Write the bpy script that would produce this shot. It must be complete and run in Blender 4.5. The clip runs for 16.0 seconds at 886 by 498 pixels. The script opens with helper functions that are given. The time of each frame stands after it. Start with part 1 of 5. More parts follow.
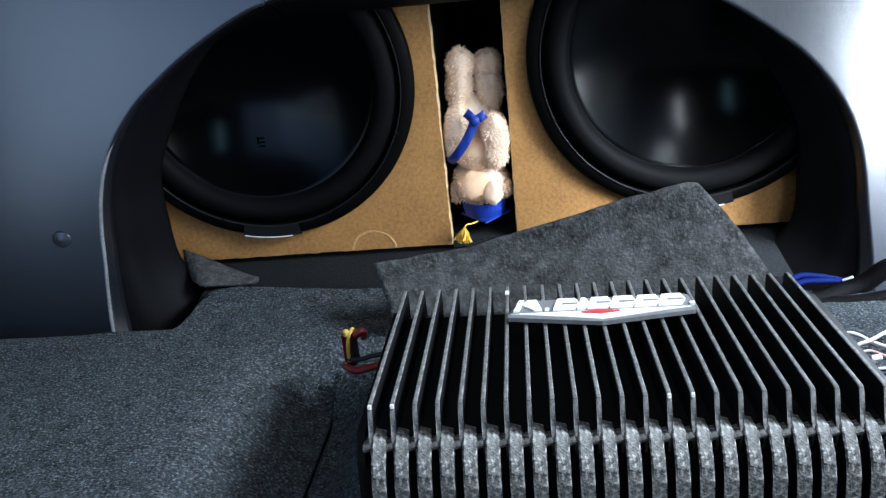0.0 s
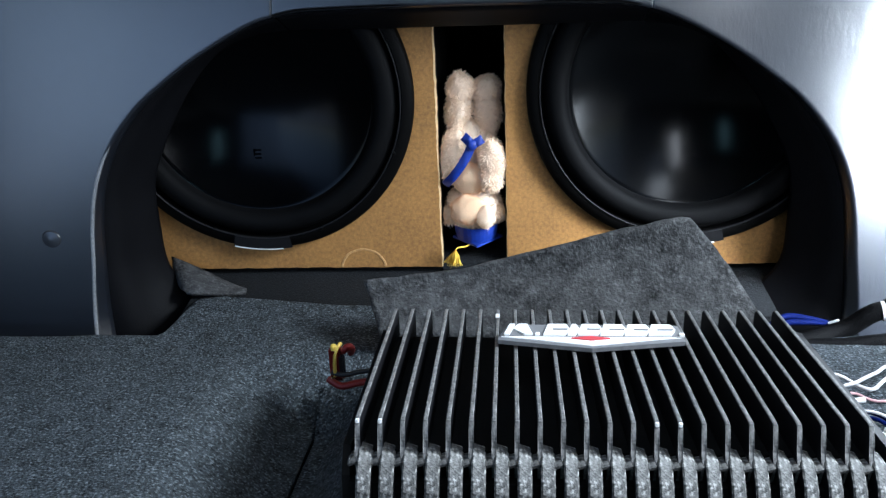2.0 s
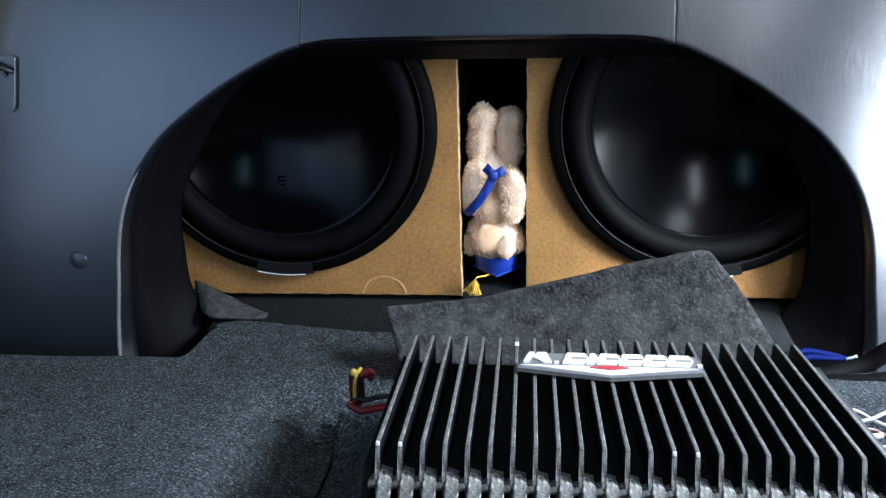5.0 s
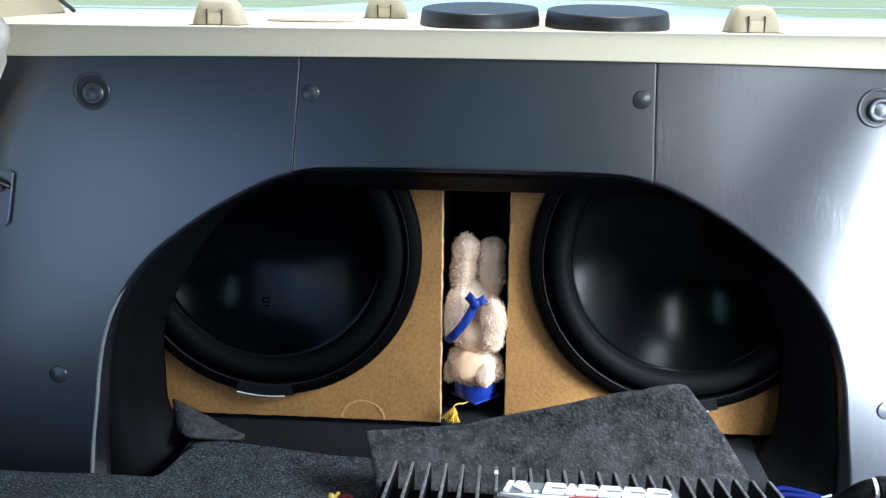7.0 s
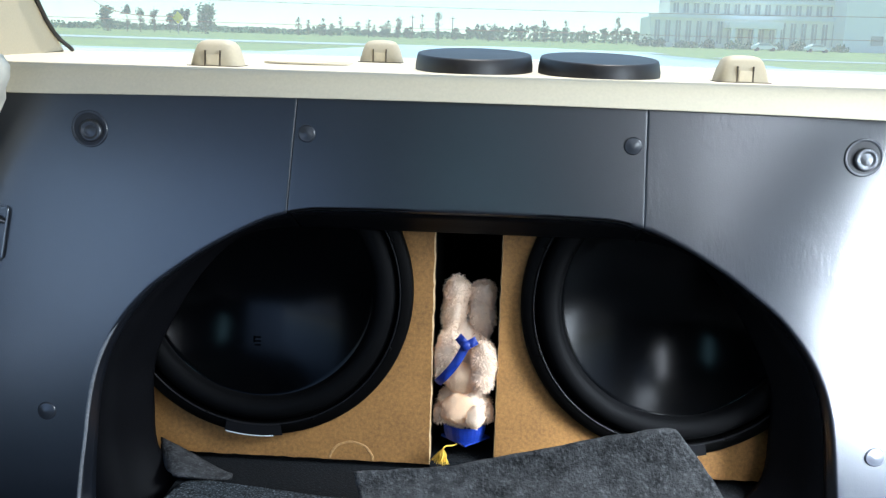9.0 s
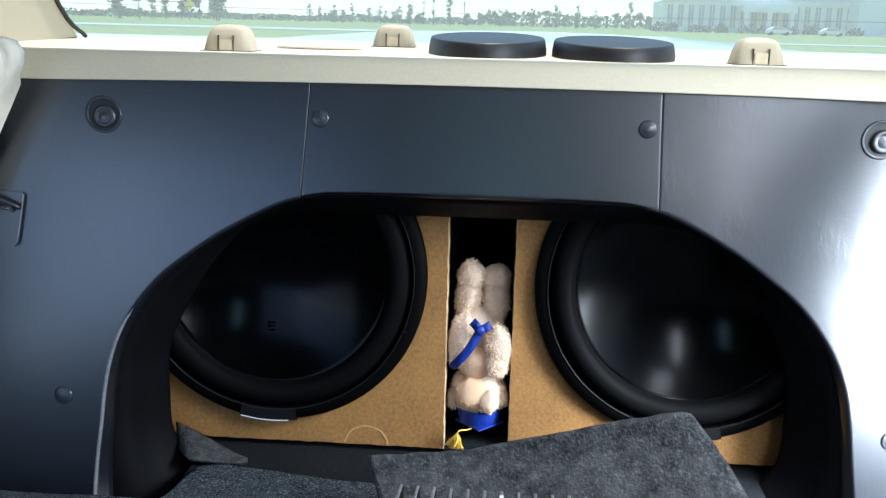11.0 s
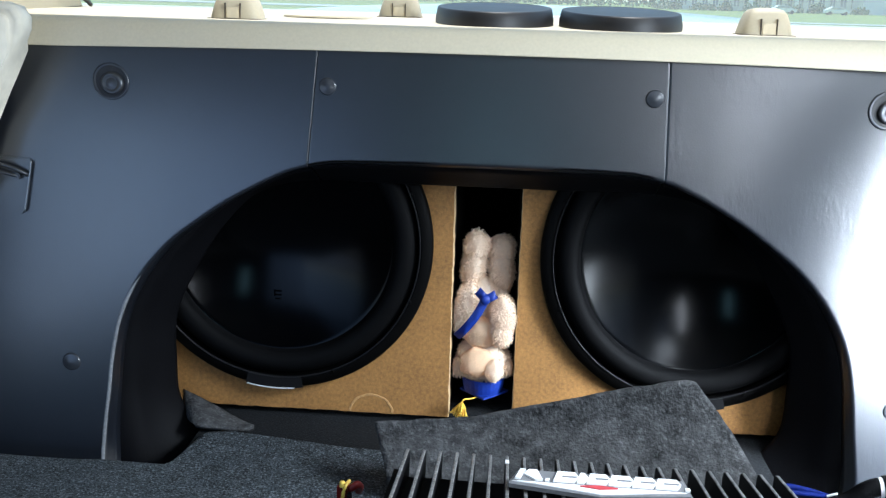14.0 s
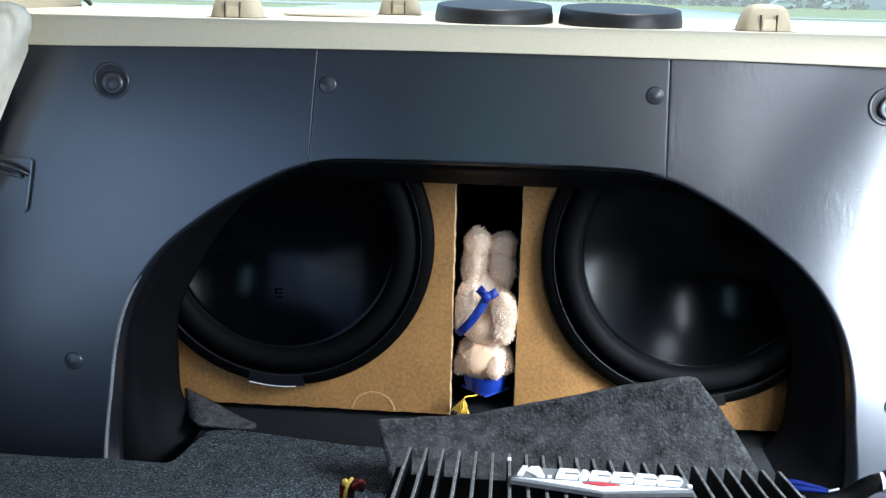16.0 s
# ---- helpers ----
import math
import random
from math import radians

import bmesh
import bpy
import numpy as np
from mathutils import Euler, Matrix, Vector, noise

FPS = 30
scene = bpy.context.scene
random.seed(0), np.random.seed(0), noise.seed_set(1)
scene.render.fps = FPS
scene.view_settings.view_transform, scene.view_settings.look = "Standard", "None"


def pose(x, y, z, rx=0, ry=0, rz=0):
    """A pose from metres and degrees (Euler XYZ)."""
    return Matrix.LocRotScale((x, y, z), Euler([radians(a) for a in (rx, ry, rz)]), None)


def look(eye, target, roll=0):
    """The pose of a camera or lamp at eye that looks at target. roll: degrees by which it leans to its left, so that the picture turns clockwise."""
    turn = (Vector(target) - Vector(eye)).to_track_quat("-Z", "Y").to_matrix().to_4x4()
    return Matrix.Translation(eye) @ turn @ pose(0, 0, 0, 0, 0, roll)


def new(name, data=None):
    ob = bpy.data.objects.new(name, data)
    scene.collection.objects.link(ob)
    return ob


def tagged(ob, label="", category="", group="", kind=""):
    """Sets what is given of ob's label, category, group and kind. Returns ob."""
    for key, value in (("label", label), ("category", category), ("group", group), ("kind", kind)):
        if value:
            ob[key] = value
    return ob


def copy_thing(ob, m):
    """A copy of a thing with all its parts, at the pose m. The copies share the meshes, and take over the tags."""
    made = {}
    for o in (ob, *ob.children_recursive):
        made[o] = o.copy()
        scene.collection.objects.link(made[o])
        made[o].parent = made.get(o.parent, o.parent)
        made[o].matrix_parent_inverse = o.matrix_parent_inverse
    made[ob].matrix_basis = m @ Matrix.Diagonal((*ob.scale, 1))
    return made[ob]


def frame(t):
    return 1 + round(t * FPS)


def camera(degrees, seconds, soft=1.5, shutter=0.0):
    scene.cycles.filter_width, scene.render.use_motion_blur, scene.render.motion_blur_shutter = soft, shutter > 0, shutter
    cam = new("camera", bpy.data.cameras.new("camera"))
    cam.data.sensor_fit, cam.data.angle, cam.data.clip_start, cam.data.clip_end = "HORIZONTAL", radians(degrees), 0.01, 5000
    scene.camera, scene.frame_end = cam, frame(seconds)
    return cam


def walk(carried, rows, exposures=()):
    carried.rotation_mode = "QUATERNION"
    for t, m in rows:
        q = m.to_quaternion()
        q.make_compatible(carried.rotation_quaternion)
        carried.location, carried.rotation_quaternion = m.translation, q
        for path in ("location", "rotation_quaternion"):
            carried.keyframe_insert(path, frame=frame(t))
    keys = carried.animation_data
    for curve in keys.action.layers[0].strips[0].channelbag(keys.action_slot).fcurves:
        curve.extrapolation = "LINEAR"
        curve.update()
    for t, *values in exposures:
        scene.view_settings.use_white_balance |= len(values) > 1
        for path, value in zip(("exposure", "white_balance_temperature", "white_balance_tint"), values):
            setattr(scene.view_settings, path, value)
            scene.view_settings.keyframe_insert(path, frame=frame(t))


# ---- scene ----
cam = camera(49.0, 16.0, soft=1.3)
PATH = [
    (0, (0.063, -1.175, 0.56), (-0.121, 0.619, -0.304), -6.3),
    (0.5, (0.054, -1.182, 0.557), (-0.12, 0.636, -0.26), -3.6),
    (1, (0.053, -1.185, 0.557), (-0.094, 0.646, -0.235), -2.9),
    (1.5, (0.053, -1.181, 0.556), (-0.092, 0.641, -0.256), -2.5),
    (2, (0.052, -1.181, 0.555), (-0.093, 0.639, -0.26), -2.5),
    (2.5, (0.051, -1.182, 0.555), (-0.103, 0.636, -0.263), -2.3),
    (3, (0.051, -1.183, 0.556), (-0.119, 0.635, -0.26), -2.5),
    (3.5, (0.049, -1.184, 0.555), (-0.124, 0.631, -0.268), -2.1),
    (4, (0.048, -1.186, 0.556), (-0.125, 0.641, -0.238), -2.1),
    (6.3, (0.049, -1.204, 0.564), (-0.128, 0.673, -0.103), -0.9),
    (6.5, (0.047, -1.205, 0.566), (-0.115, 0.686, -0.066), -0.7),
    (7, (0.04, -1.216, 0.564), (-0.091, 0.714, 0.056), 0.7),
    (7.5, (0.039, -1.218, 0.562), (-0.087, 0.721, 0.088), 1.2),
    (8, (0.037, -1.224, 0.563), (-0.081, 0.727, 0.137), 1.4),
    (10.3, (0.032, -1.226, 0.562), (-0.081, 0.727, 0.144), 2.0),
    (10.5, (0.03, -1.225, 0.563), (-0.086, 0.724, 0.13), 2.1),
    (11, (0.033, -1.225, 0.56), (-0.1, 0.72, 0.113), 1.4),
    (11.5, (0.029, -1.226, 0.556), (-0.091, 0.724, 0.129), 1.9),
    (12, (0.03, -1.227, 0.562), (-0.105, 0.718, 0.115), 1.2),
    (12.5, (0.037, -1.226, 0.556), (-0.113, 0.72, 0.118), 0.8),
    (13, (0.032, -1.23, 0.554), (-0.112, 0.724, 0.149), 1.4),
    (13.5, (0.033, -1.23, 0.554), (-0.114, 0.712, 0.097), 1.0),
    (14, (0.028, -1.232, 0.55), (-0.106, 0.702, 0.059), 1.7),
    (14.5, (0.028, -1.233, 0.549), (-0.105, 0.704, 0.066), 1.7),
    (15, (0.028, -1.231, 0.551), (-0.1, 0.705, 0.066), 1.6),
    (15.5, (0.03, -1.231, 0.55), (-0.11, 0.703, 0.058), 1.4),
    (16, (0.027, -1.233, 0.551), (-0.107, 0.7, 0.054), 1.4),
]
walk(cam, [(t, look(e, a, r)) for t, e, a, r in PATH], [(0.0, 0.30, 5980, 9), (16.0, 0.30, 5980, 9)])

# ---- world and light ----
SUN_ELEVATION, SUN_ROTATION = radians(76), radians(28)
world = bpy.data.worlds.new("world")
scene.world = world
world.use_nodes = True
wn = world.node_tree
sky = wn.nodes.new("ShaderNodeTexSky")
sky.sky_type, sky.sun_disc = "NISHITA", False
sky.air_density, sky.dust_density, sky.ozone_density = 1.0, 0.0, 3.0
sky.sun_elevation, sky.sun_rotation = SUN_ELEVATION, SUN_ROTATION
wn.nodes["Background"].inputs["Strength"].default_value = 0.145
wn.links.new(sky.outputs[0], wn.nodes["Background"].inputs["Color"])

sun = new("sun", bpy.data.lights.new("sun", "SUN"))
sun.data.energy, sun.data.angle, sun.data.color = 4.7, radians(0.6), (1.0, 0.95, 0.87)
sun.matrix_world = look((math.sin(SUN_ROTATION) * 5, math.cos(SUN_ROTATION) * 5, 5 * math.tan(SUN_ELEVATION)), (0, 0, 0))


def area_lamp(name, eye, target, wide, high, watts, colour, spread=180):
    """An area lamp for daylight; some stand where no opening is known."""
    la = bpy.data.lights.new(name, "AREA")
    la.shape, la.size, la.size_y, la.energy, la.color = "RECTANGLE", wide, high, watts, colour
    la.spread = radians(spread)
    ob = new(name, la)
    ob.matrix_world = look(eye, target)
    return ob


area_lamp("rear_door_light", (0.80, -0.29, 0.27), (0.60, -0.02, 0.12), 0.26, 0.40, 11.5, (0.88, 0.95, 1.0), 84)
area_lamp("rear_window_light", (0.80, -0.60, 0.78), (-0.10, -0.46, 0.0), 0.40, 0.26, 6.7, (0.88, 0.96, 1.0), 104)
area_lamp("front_door_light", (0.80, -1.22, 0.83), (0.0, -0.10, 0.10), 0.26, 0.16, 2.2, (0.90, 0.95, 1.0))
# Added low lamp for the blue sheen on the west panel; no window known.
area_lamp("far_front_light", (-0.80, -1.02, 0.31), (-0.46, -0.10, 0.27), 0.90, 0.46, 0.38, (0.42, 0.62, 1.0), 68)
# Narrow strips added for the streaks in the cones; front wall is closed.
area_lamp("windscreen_light", (0.0, -2.60, 0.62), (0.0, 0.0, 0.40), 0.09, 0.46, 0.95, (0.42, 0.80, 0.95))
area_lamp("front_quarter_light", (0.80, -2.04, 0.72), (0.26, 0.0, 0.16), 0.05, 0.46, 4.0, (0.92, 0.95, 1.0))
# Added overhead lamp that brightens the carpet, fins and boards.
area_lamp("roof_opening_light", (0.10, -0.85, 0.995), (0.10, -0.80, 0.0), 0.60, 0.40, 1.0, (0.90, 0.96, 1.0))


# ---- materials ----
def material(name, colour, rough=0.6, metal=0.0, spread=0.2, grain=40.0, blotch=4.0, bump=0.2, bump_scale=200.0,
             depth=0.001, specular=0.5, per_object=0.0, speckle=0.0, coat=0.0, dot_scale=620.0):
    """A surface with blotches, grain and relief; sizes are in metres on the object."""
    m = bpy.data.materials.new(name)
    m.use_nodes = True
    nt = m.node_tree
    nd, ln = nt.nodes, nt.links
    bsdf = nd["Principled BSDF"]
    co = nd.new("ShaderNodeTexCoord")
    fine, broad = nd.new("ShaderNodeTexNoise"), nd.new("ShaderNodeTexNoise")
    fine.inputs["Scale"].default_value, fine.inputs["Detail"].default_value = grain, 4
    broad.inputs["Scale"].default_value, broad.inputs["Detail"].default_value = blotch, 3
    for n in (fine, broad):
        ln.new(co.outputs["Object"], n.inputs["Vector"])
    mixer = nd.new("ShaderNodeMath")
    mixer.operation = "MULTIPLY_ADD"
    mixer.inputs[1].default_value = 0.6
    half = nd.new("ShaderNodeMath")
    half.operation = "MULTIPLY"
    half.inputs[1].default_value = 0.4
    ln.new(broad.outputs["Fac"], half.inputs[0])
    ln.new(fine.outputs["Fac"], mixer.inputs[0])
    ln.new(half.outputs[0], mixer.inputs[2])
    ramp = nd.new("ShaderNodeValToRGB")
    lo = [max(0.0, c * (1 - spread)) for c in colour]
    hi = [min(1.0, c * (1 + spread)) for c in colour]
    ramp.color_ramp.elements[0].position, ramp.color_ramp.elements[1].position = 0.3, 0.7
    ramp.color_ramp.elements[0].color, ramp.color_ramp.elements[1].color = (*lo, 1), (*hi, 1)
    ln.new(mixer.outputs[0], ramp.inputs[0])
    out = ramp.outputs[0]
    if speckle:
        dots = nd.new("ShaderNodeTexNoise")
        dots.inputs["Scale"].default_value, dots.inputs["Detail"].default_value = dot_scale, 3
        ln.new(co.outputs["Object"], dots.inputs["Vector"])
        cut = nd.new("ShaderNodeMapRange")
        cut.inputs[1].default_value, cut.inputs[2].default_value = 0.52, 0.72
        cut.inputs[3].default_value, cut.inputs[4].default_value = 0.0, speckle
        ln.new(dots.outputs["Fac"], cut.inputs[0])
        mix = nd.new("ShaderNodeMix")
        mix.data_type = "RGBA"
        ln.new(cut.outputs[0], mix.inputs[0])
        ln.new(out, mix.inputs[6])
        mix.inputs[7].default_value = (*[min(1.0, c * 5 + 0.02) for c in colour], 1)
        out = mix.outputs[2]
    if per_object:
        info = nd.new("ShaderNodeObjectInfo")
        hsv = nd.new("ShaderNodeHueSaturation")
        vary = nd.new("ShaderNodeMapRange")
        vary.inputs[3].default_value, vary.inputs[4].default_value = 1 - per_object, 1 + per_object
        ln.new(info.outputs["Random"], vary.inputs[0])
        ln.new(vary.outputs[0], hsv.inputs["Value"])
        ln.new(out, hsv.inputs["Color"])
        out = hsv.outputs[0]
    ln.new(out, bsdf.inputs["Base Color"])
    rr = nd.new("ShaderNodeMapRange")
    rr.inputs[3].default_value, rr.inputs[4].default_value = max(0.02, rough * 0.85), min(1.0, rough * 1.15)
    ln.new(broad.outputs["Fac"], rr.inputs[0])
    ln.new(rr.outputs[0], bsdf.inputs["Roughness"])
    bsdf.inputs["Metallic"].default_value = metal
    bsdf.inputs["Specular IOR Level"].default_value = specular
    bsdf.inputs["Coat Weight"].default_value = coat
    if bump:
        tex = nd.new("ShaderNodeTexNoise")
        tex.inputs["Scale"].default_value, tex.inputs["Detail"].default_value = bump_scale, 3
        ln.new(co.outputs["Object"], tex.inputs["Vector"])
        bn = nd.new("ShaderNodeBump")
        bn.inputs["Strength"].default_value, bn.inputs["Distance"].default_value = bump, depth
        ln.new(tex.outputs["Fac"], bn.inputs["Height"])
        ln.new(bn.outputs[0], bsdf.inputs["Normal"])
    return m


def leather(name, colour, rough, crease):
    """Embossed vinyl: cells with soft creases, over wide shallow waves."""
    m = material(name, colour, rough, spread=0.12, grain=60, blotch=6, bump=0)
    nd, ln = m.node_tree.nodes, m.node_tree.links
    co = nd.new("ShaderNodeTexCoord")
    cells = nd.new("ShaderNodeTexVoronoi")
    cells.feature = "DISTANCE_TO_EDGE"
    cells.inputs["Scale"].default_value = 330
    warp = nd.new("ShaderNodeTexNoise")
    warp.inputs["Scale"].default_value, warp.inputs["Detail"].default_value = 170, 4
    waves = nd.new("ShaderNodeTexNoise")
    waves.inputs["Scale"].default_value, waves.inputs["Detail"].default_value = 6, 1
    for n in (cells, warp, waves):
        ln.new(co.outputs["Object"], n.inputs["Vector"])
    tall = nd.new("ShaderNodeMapping")
    tall.inputs["Scale"].default_value, tall.inputs["Rotation"].default_value = (1.0, 1.0, 0.30), (0.0, 0.25, 0.0)
    ln.new(co.outputs["Object"], tall.inputs["Vector"])
    ln.new(tall.outputs[0], warp.inputs["Vector"])
    b1, b2, b3 = (nd.new("ShaderNodeBump") for _ in range(3))
    b1.inputs["Strength"].default_value, b1.inputs["Distance"].default_value = 0.15, 0.0005
    b2.inputs["Strength"].default_value, b2.inputs["Distance"].default_value = crease, 0.0011
    b3.inputs["Strength"].default_value, b3.inputs["Distance"].default_value = 0.20, 0.0050
    ln.new(cells.outputs["Distance"], b1.inputs["Height"])
    patch = nd.new("ShaderNodeTexNoise")
    patch.inputs["Scale"].default_value, patch.inputs["Detail"].default_value = 11, 3
    ln.new(co.outputs["Object"], patch.inputs["Vector"])
    worn = nd.new("ShaderNodeMapRange")
    worn.inputs[1].default_value, worn.inputs[2].default_value = 0.48, 0.68
    worn.inputs[3].default_value, worn.inputs[4].default_value = 0.08, 1.0
    ln.new(patch.outputs["Fac"], worn.inputs[0])
    creased = nd.new("ShaderNodeMath")
    creased.operation = "MULTIPLY"
    ln.new(warp.outputs["Fac"], creased.inputs[0])
    ln.new(worn.outputs[0], creased.inputs[1])
    ln.new(creased.outputs[0], b2.inputs["Height"])
    ln.new(waves.outputs["Fac"], b3.inputs["Height"])
    ln.new(b3.outputs[0], b2.inputs["Normal"])
    ln.new(b2.outputs[0], b1.inputs["Normal"])
    ln.new(b1.outputs[0], nd["Principled BSDF"].inputs["Normal"])
    nd["Principled BSDF"].inputs["Specular IOR Level"].default_value = 0.8
    nd["Principled BSDF"].inputs["Coat Weight"].default_value, nd["Principled BSDF"].inputs["Coat Roughness"].default_value = 0.4, 0.36
    return m


# Pale grey that paints the highlight along the opening's edge.
BEAD = material("edge_highlight", (0.20, 0.205, 0.215), 0.4, spread=0.35, grain=300, blotch=20, bump=0.1, specular=0.6)
# Same vinyl as the panels, coloured darker for the shade inside the opening.
LIP_SHADED = material("shaded_lip_vinyl", (0.004, 0.004, 0.005), 0.55, spread=0.2, bump=0.3, bump_scale=300, depth=0.0006, specular=0.09)
VINYL = leather("black_vinyl", (0.010, 0.012, 0.017), 0.29, 0.10)
VINYL_CREASED = leather("black_creased_vinyl", (0.010, 0.012, 0.017), 0.29, 0.55)
BEIGE = material("beige_plastic", (0.63, 0.555, 0.410), 0.55, spread=0.06, grain=300, bump=0.15, bump_scale=900, depth=0.0004)
BEIGE_TRIM = material("beige_trim", (0.50, 0.44, 0.32), 0.6, spread=0.06, grain=300, bump=0.15, bump_scale=900, depth=0.0004)
GRILLE = material("black_grille_cloth", (0.006, 0.008, 0.010), 0.42, spread=0.3, grain=700, bump=0.3, bump_scale=1400, depth=0.0003, specular=0.35)
CREAM = leather("cream_leather", (0.76, 0.70, 0.58), 0.6, 0.3)
CREAM.node_tree.nodes["Principled BSDF"].inputs["Coat Weight"].default_value = 0.0
CREAM.node_tree.nodes["Principled BSDF"].inputs["Specular IOR Level"].default_value = 0.3
MDF = material("raw_fibreboard", (0.265, 0.126, 0.033), 0.75, spread=0.40, grain=200, blotch=13, bump=0.35, bump_scale=700, depth=0.0005, speckle=0.09, dot_scale=480.0)
MDF_EDGE = material("broken_fibreboard", (0.50, 0.34, 0.17), 0.85, spread=0.3, grain=400, bump=0.6, bump_scale=500, depth=0.002)
CARPET = material("charcoal_carpet", (0.050, 0.058, 0.065), 0.95, spread=0.95, grain=300, blotch=70, bump=1.0, bump_scale=400, depth=0.0045, specular=0.15, speckle=0.75, dot_scale=330.0)
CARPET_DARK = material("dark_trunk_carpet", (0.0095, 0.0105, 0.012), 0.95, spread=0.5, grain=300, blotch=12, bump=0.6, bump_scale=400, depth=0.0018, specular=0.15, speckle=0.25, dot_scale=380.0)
CARPET_FLAP = material("worn_grey_carpet", (0.050, 0.050, 0.051), 0.95, spread=0.85, grain=70, blotch=13, bump=0.9, bump_scale=300, depth=0.0026, specular=0.15, speckle=0.2, dot_scale=240.0)
# Shaded flanks and lit faces of one black casting, light put into the colours.
FIN_BLACK = material("shaded_black_flank", (0.0045, 0.0045, 0.006), 0.6, spread=0.4, grain=500, bump=0.5, bump_scale=900, depth=0.0006, per_object=0.12, speckle=0.1, specular=0.2)
TOOTH_GREY = material("lit_grey_casting", (0.085, 0.084, 0.082), 0.55, spread=1.0, grain=300, blotch=130, bump=0.8, bump_scale=600, depth=0.0013, per_object=0.2, speckle=0.75, dot_scale=260.0, specular=0.4)
FIN_LIT_EDGE = material("lit_fin_edge", (0.125, 0.123, 0.122), 0.5, spread=0.85, grain=300, blotch=60, bump=0.5, bump_scale=600, depth=0.0010, per_object=0.15, speckle=0.25, dot_scale=260.0, specular=0.4)
BLACK = material("black_plastic", (0.010, 0.010, 0.012), 0.5, spread=0.2, bump=0.1, bump_scale=800, depth=0.0003)
BRAID = material("black_braided_sleeve", (0.0022, 0.0022, 0.0026), 0.6, spread=0.5, grain=500, bump=0.9, bump_scale=600, depth=0.001, specular=0.06)
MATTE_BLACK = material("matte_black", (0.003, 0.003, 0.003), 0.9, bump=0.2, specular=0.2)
RUBBER = material("black_rubber", (0.0030, 0.0030, 0.0033), 0.60, spread=0.2, bump=0.1, bump_scale=600, depth=0.0003, specular=0.055)
CONE = material("glossy_black_cone", (0.0005, 0.0006, 0.0009), 0.15, spread=0.1, bump=0.0, specular=0.11)
TRIM_BLACK = material("glossy_black_rim", (0.010, 0.010, 0.011), 0.40, spread=0.1, bump=0.0, specular=0.12)
GASKET = material("black_gasket", (0.0016, 0.0015, 0.0015), 0.55, spread=0.2, bump=0.25, bump_scale=500, depth=0.0004, specular=0.06)
CHROME = material("bright_steel", (0.75, 0.76, 0.78), 0.2, metal=1.0, spread=0.05, bump=0.0)
DULL_STEEL = material("dull_steel", (0.35, 0.36, 0.38), 0.35, metal=1.0, spread=0.1, bump=0.0)
RIVET = material("dark_rivet", (0.028, 0.031, 0.038), 0.30, spread=0.1, bump=0.0, specular=0.6)
GUNMETAL = material("worn_gunmetal", (0.085, 0.088, 0.095), 0.38, metal=0.8, spread=0.2, grain=300, bump=0.0)
SILVER = material("brushed_silver", (0.28, 0.28, 0.29), 0.42, metal=0.6, spread=0.15, grain=200, bump=0.1)
WHITE = material("white_print", (0.85, 0.85, 0.85), 0.4, spread=0.02, bump=0.0)
BADGE_GREY = material("grey_print", (0.16, 0.16, 0.165), 0.5, spread=0.1, bump=0.0)
RED = material("red_print", (0.50, 0.05, 0.06), 0.4, spread=0.05, bump=0.0)
RED_WIRE = material("red_cable", (0.20, 0.010, 0.008), 0.38, spread=0.15, bump=0.0)
YELLOW_WIRE = material("yellow_cable", (0.80, 0.55, 0.10), 0.4, spread=0.15, bump=0.0)
BLUE_WIRE = material("blue_cable", (0.002, 0.007, 0.070), 0.7, spread=0.35, grain=300, bump=0.2, specular=0.06)
WHITE_WIRE = material("white_cable", (0.75, 0.72, 0.72), 0.45, spread=0.1, bump=0.0)
PINK_WIRE = material("pink_cable", (0.60, 0.35, 0.36), 0.45, spread=0.1, bump=0.0)
FUR = material("cream_plush_fur", (0.93, 0.77, 0.62), 0.9, spread=0.08, grain=300, blotch=30, bump=0.0, specular=0.1)
FACE = material("short_peach_plush", (0.93, 0.68, 0.46), 0.9, spread=0.08, grain=600, blotch=30, bump=0.3, bump_scale=900, depth=0.001, specular=0.1)
WHITE_FUR = material("white_plush", (0.92, 0.78, 0.63), 0.9, spread=0.05, grain=600, bump=0.5, bump_scale=900, depth=0.001, specular=0.1)
for fur in (FUR, FACE, WHITE_FUR):
    fn, fl = fur.node_tree.nodes, fur.node_tree.links
    glow, both = fn.new("ShaderNodeBsdfTranslucent"), fn.new("ShaderNodeMixShader")
    both.inputs[0].default_value = 0.40
    fl.new(fn["Principled BSDF"].inputs["Base Color"].links[0].from_socket, glow.inputs["Color"])
    fl.new(fn["Principled BSDF"].outputs[0], both.inputs[1])
    fl.new(glow.outputs[0], both.inputs[2])
    fl.new(both.outputs[0], fn["Material Output"].inputs["Surface"])
BLUE_FELT = material("blue_satin", (0.004, 0.024, 0.22), 0.5, spread=0.25, grain=200, bump=0.2)
YELLOW_YARN = material("golden_yarn", (0.80, 0.50, 0.06), 0.8, spread=0.2, grain=500, bump=0.6)
GRASS = material("grass", (0.19, 0.225, 0.050), 0.9, spread=0.75, grain=1.6, blotch=0.16, bump=0.3, bump_scale=3, depth=0.05)
CONCRETE = material("pale_concrete", (0.42, 0.42, 0.40), 0.85, spread=0.15, grain=2, blotch=0.1, bump=0.2, bump_scale=20, depth=0.01)
CAR_WHITE = material("pale_car_paint", (0.62, 0.68, 0.70), 0.3, spread=0.03, grain=3, blotch=2, bump=0.0, coat=0.6)
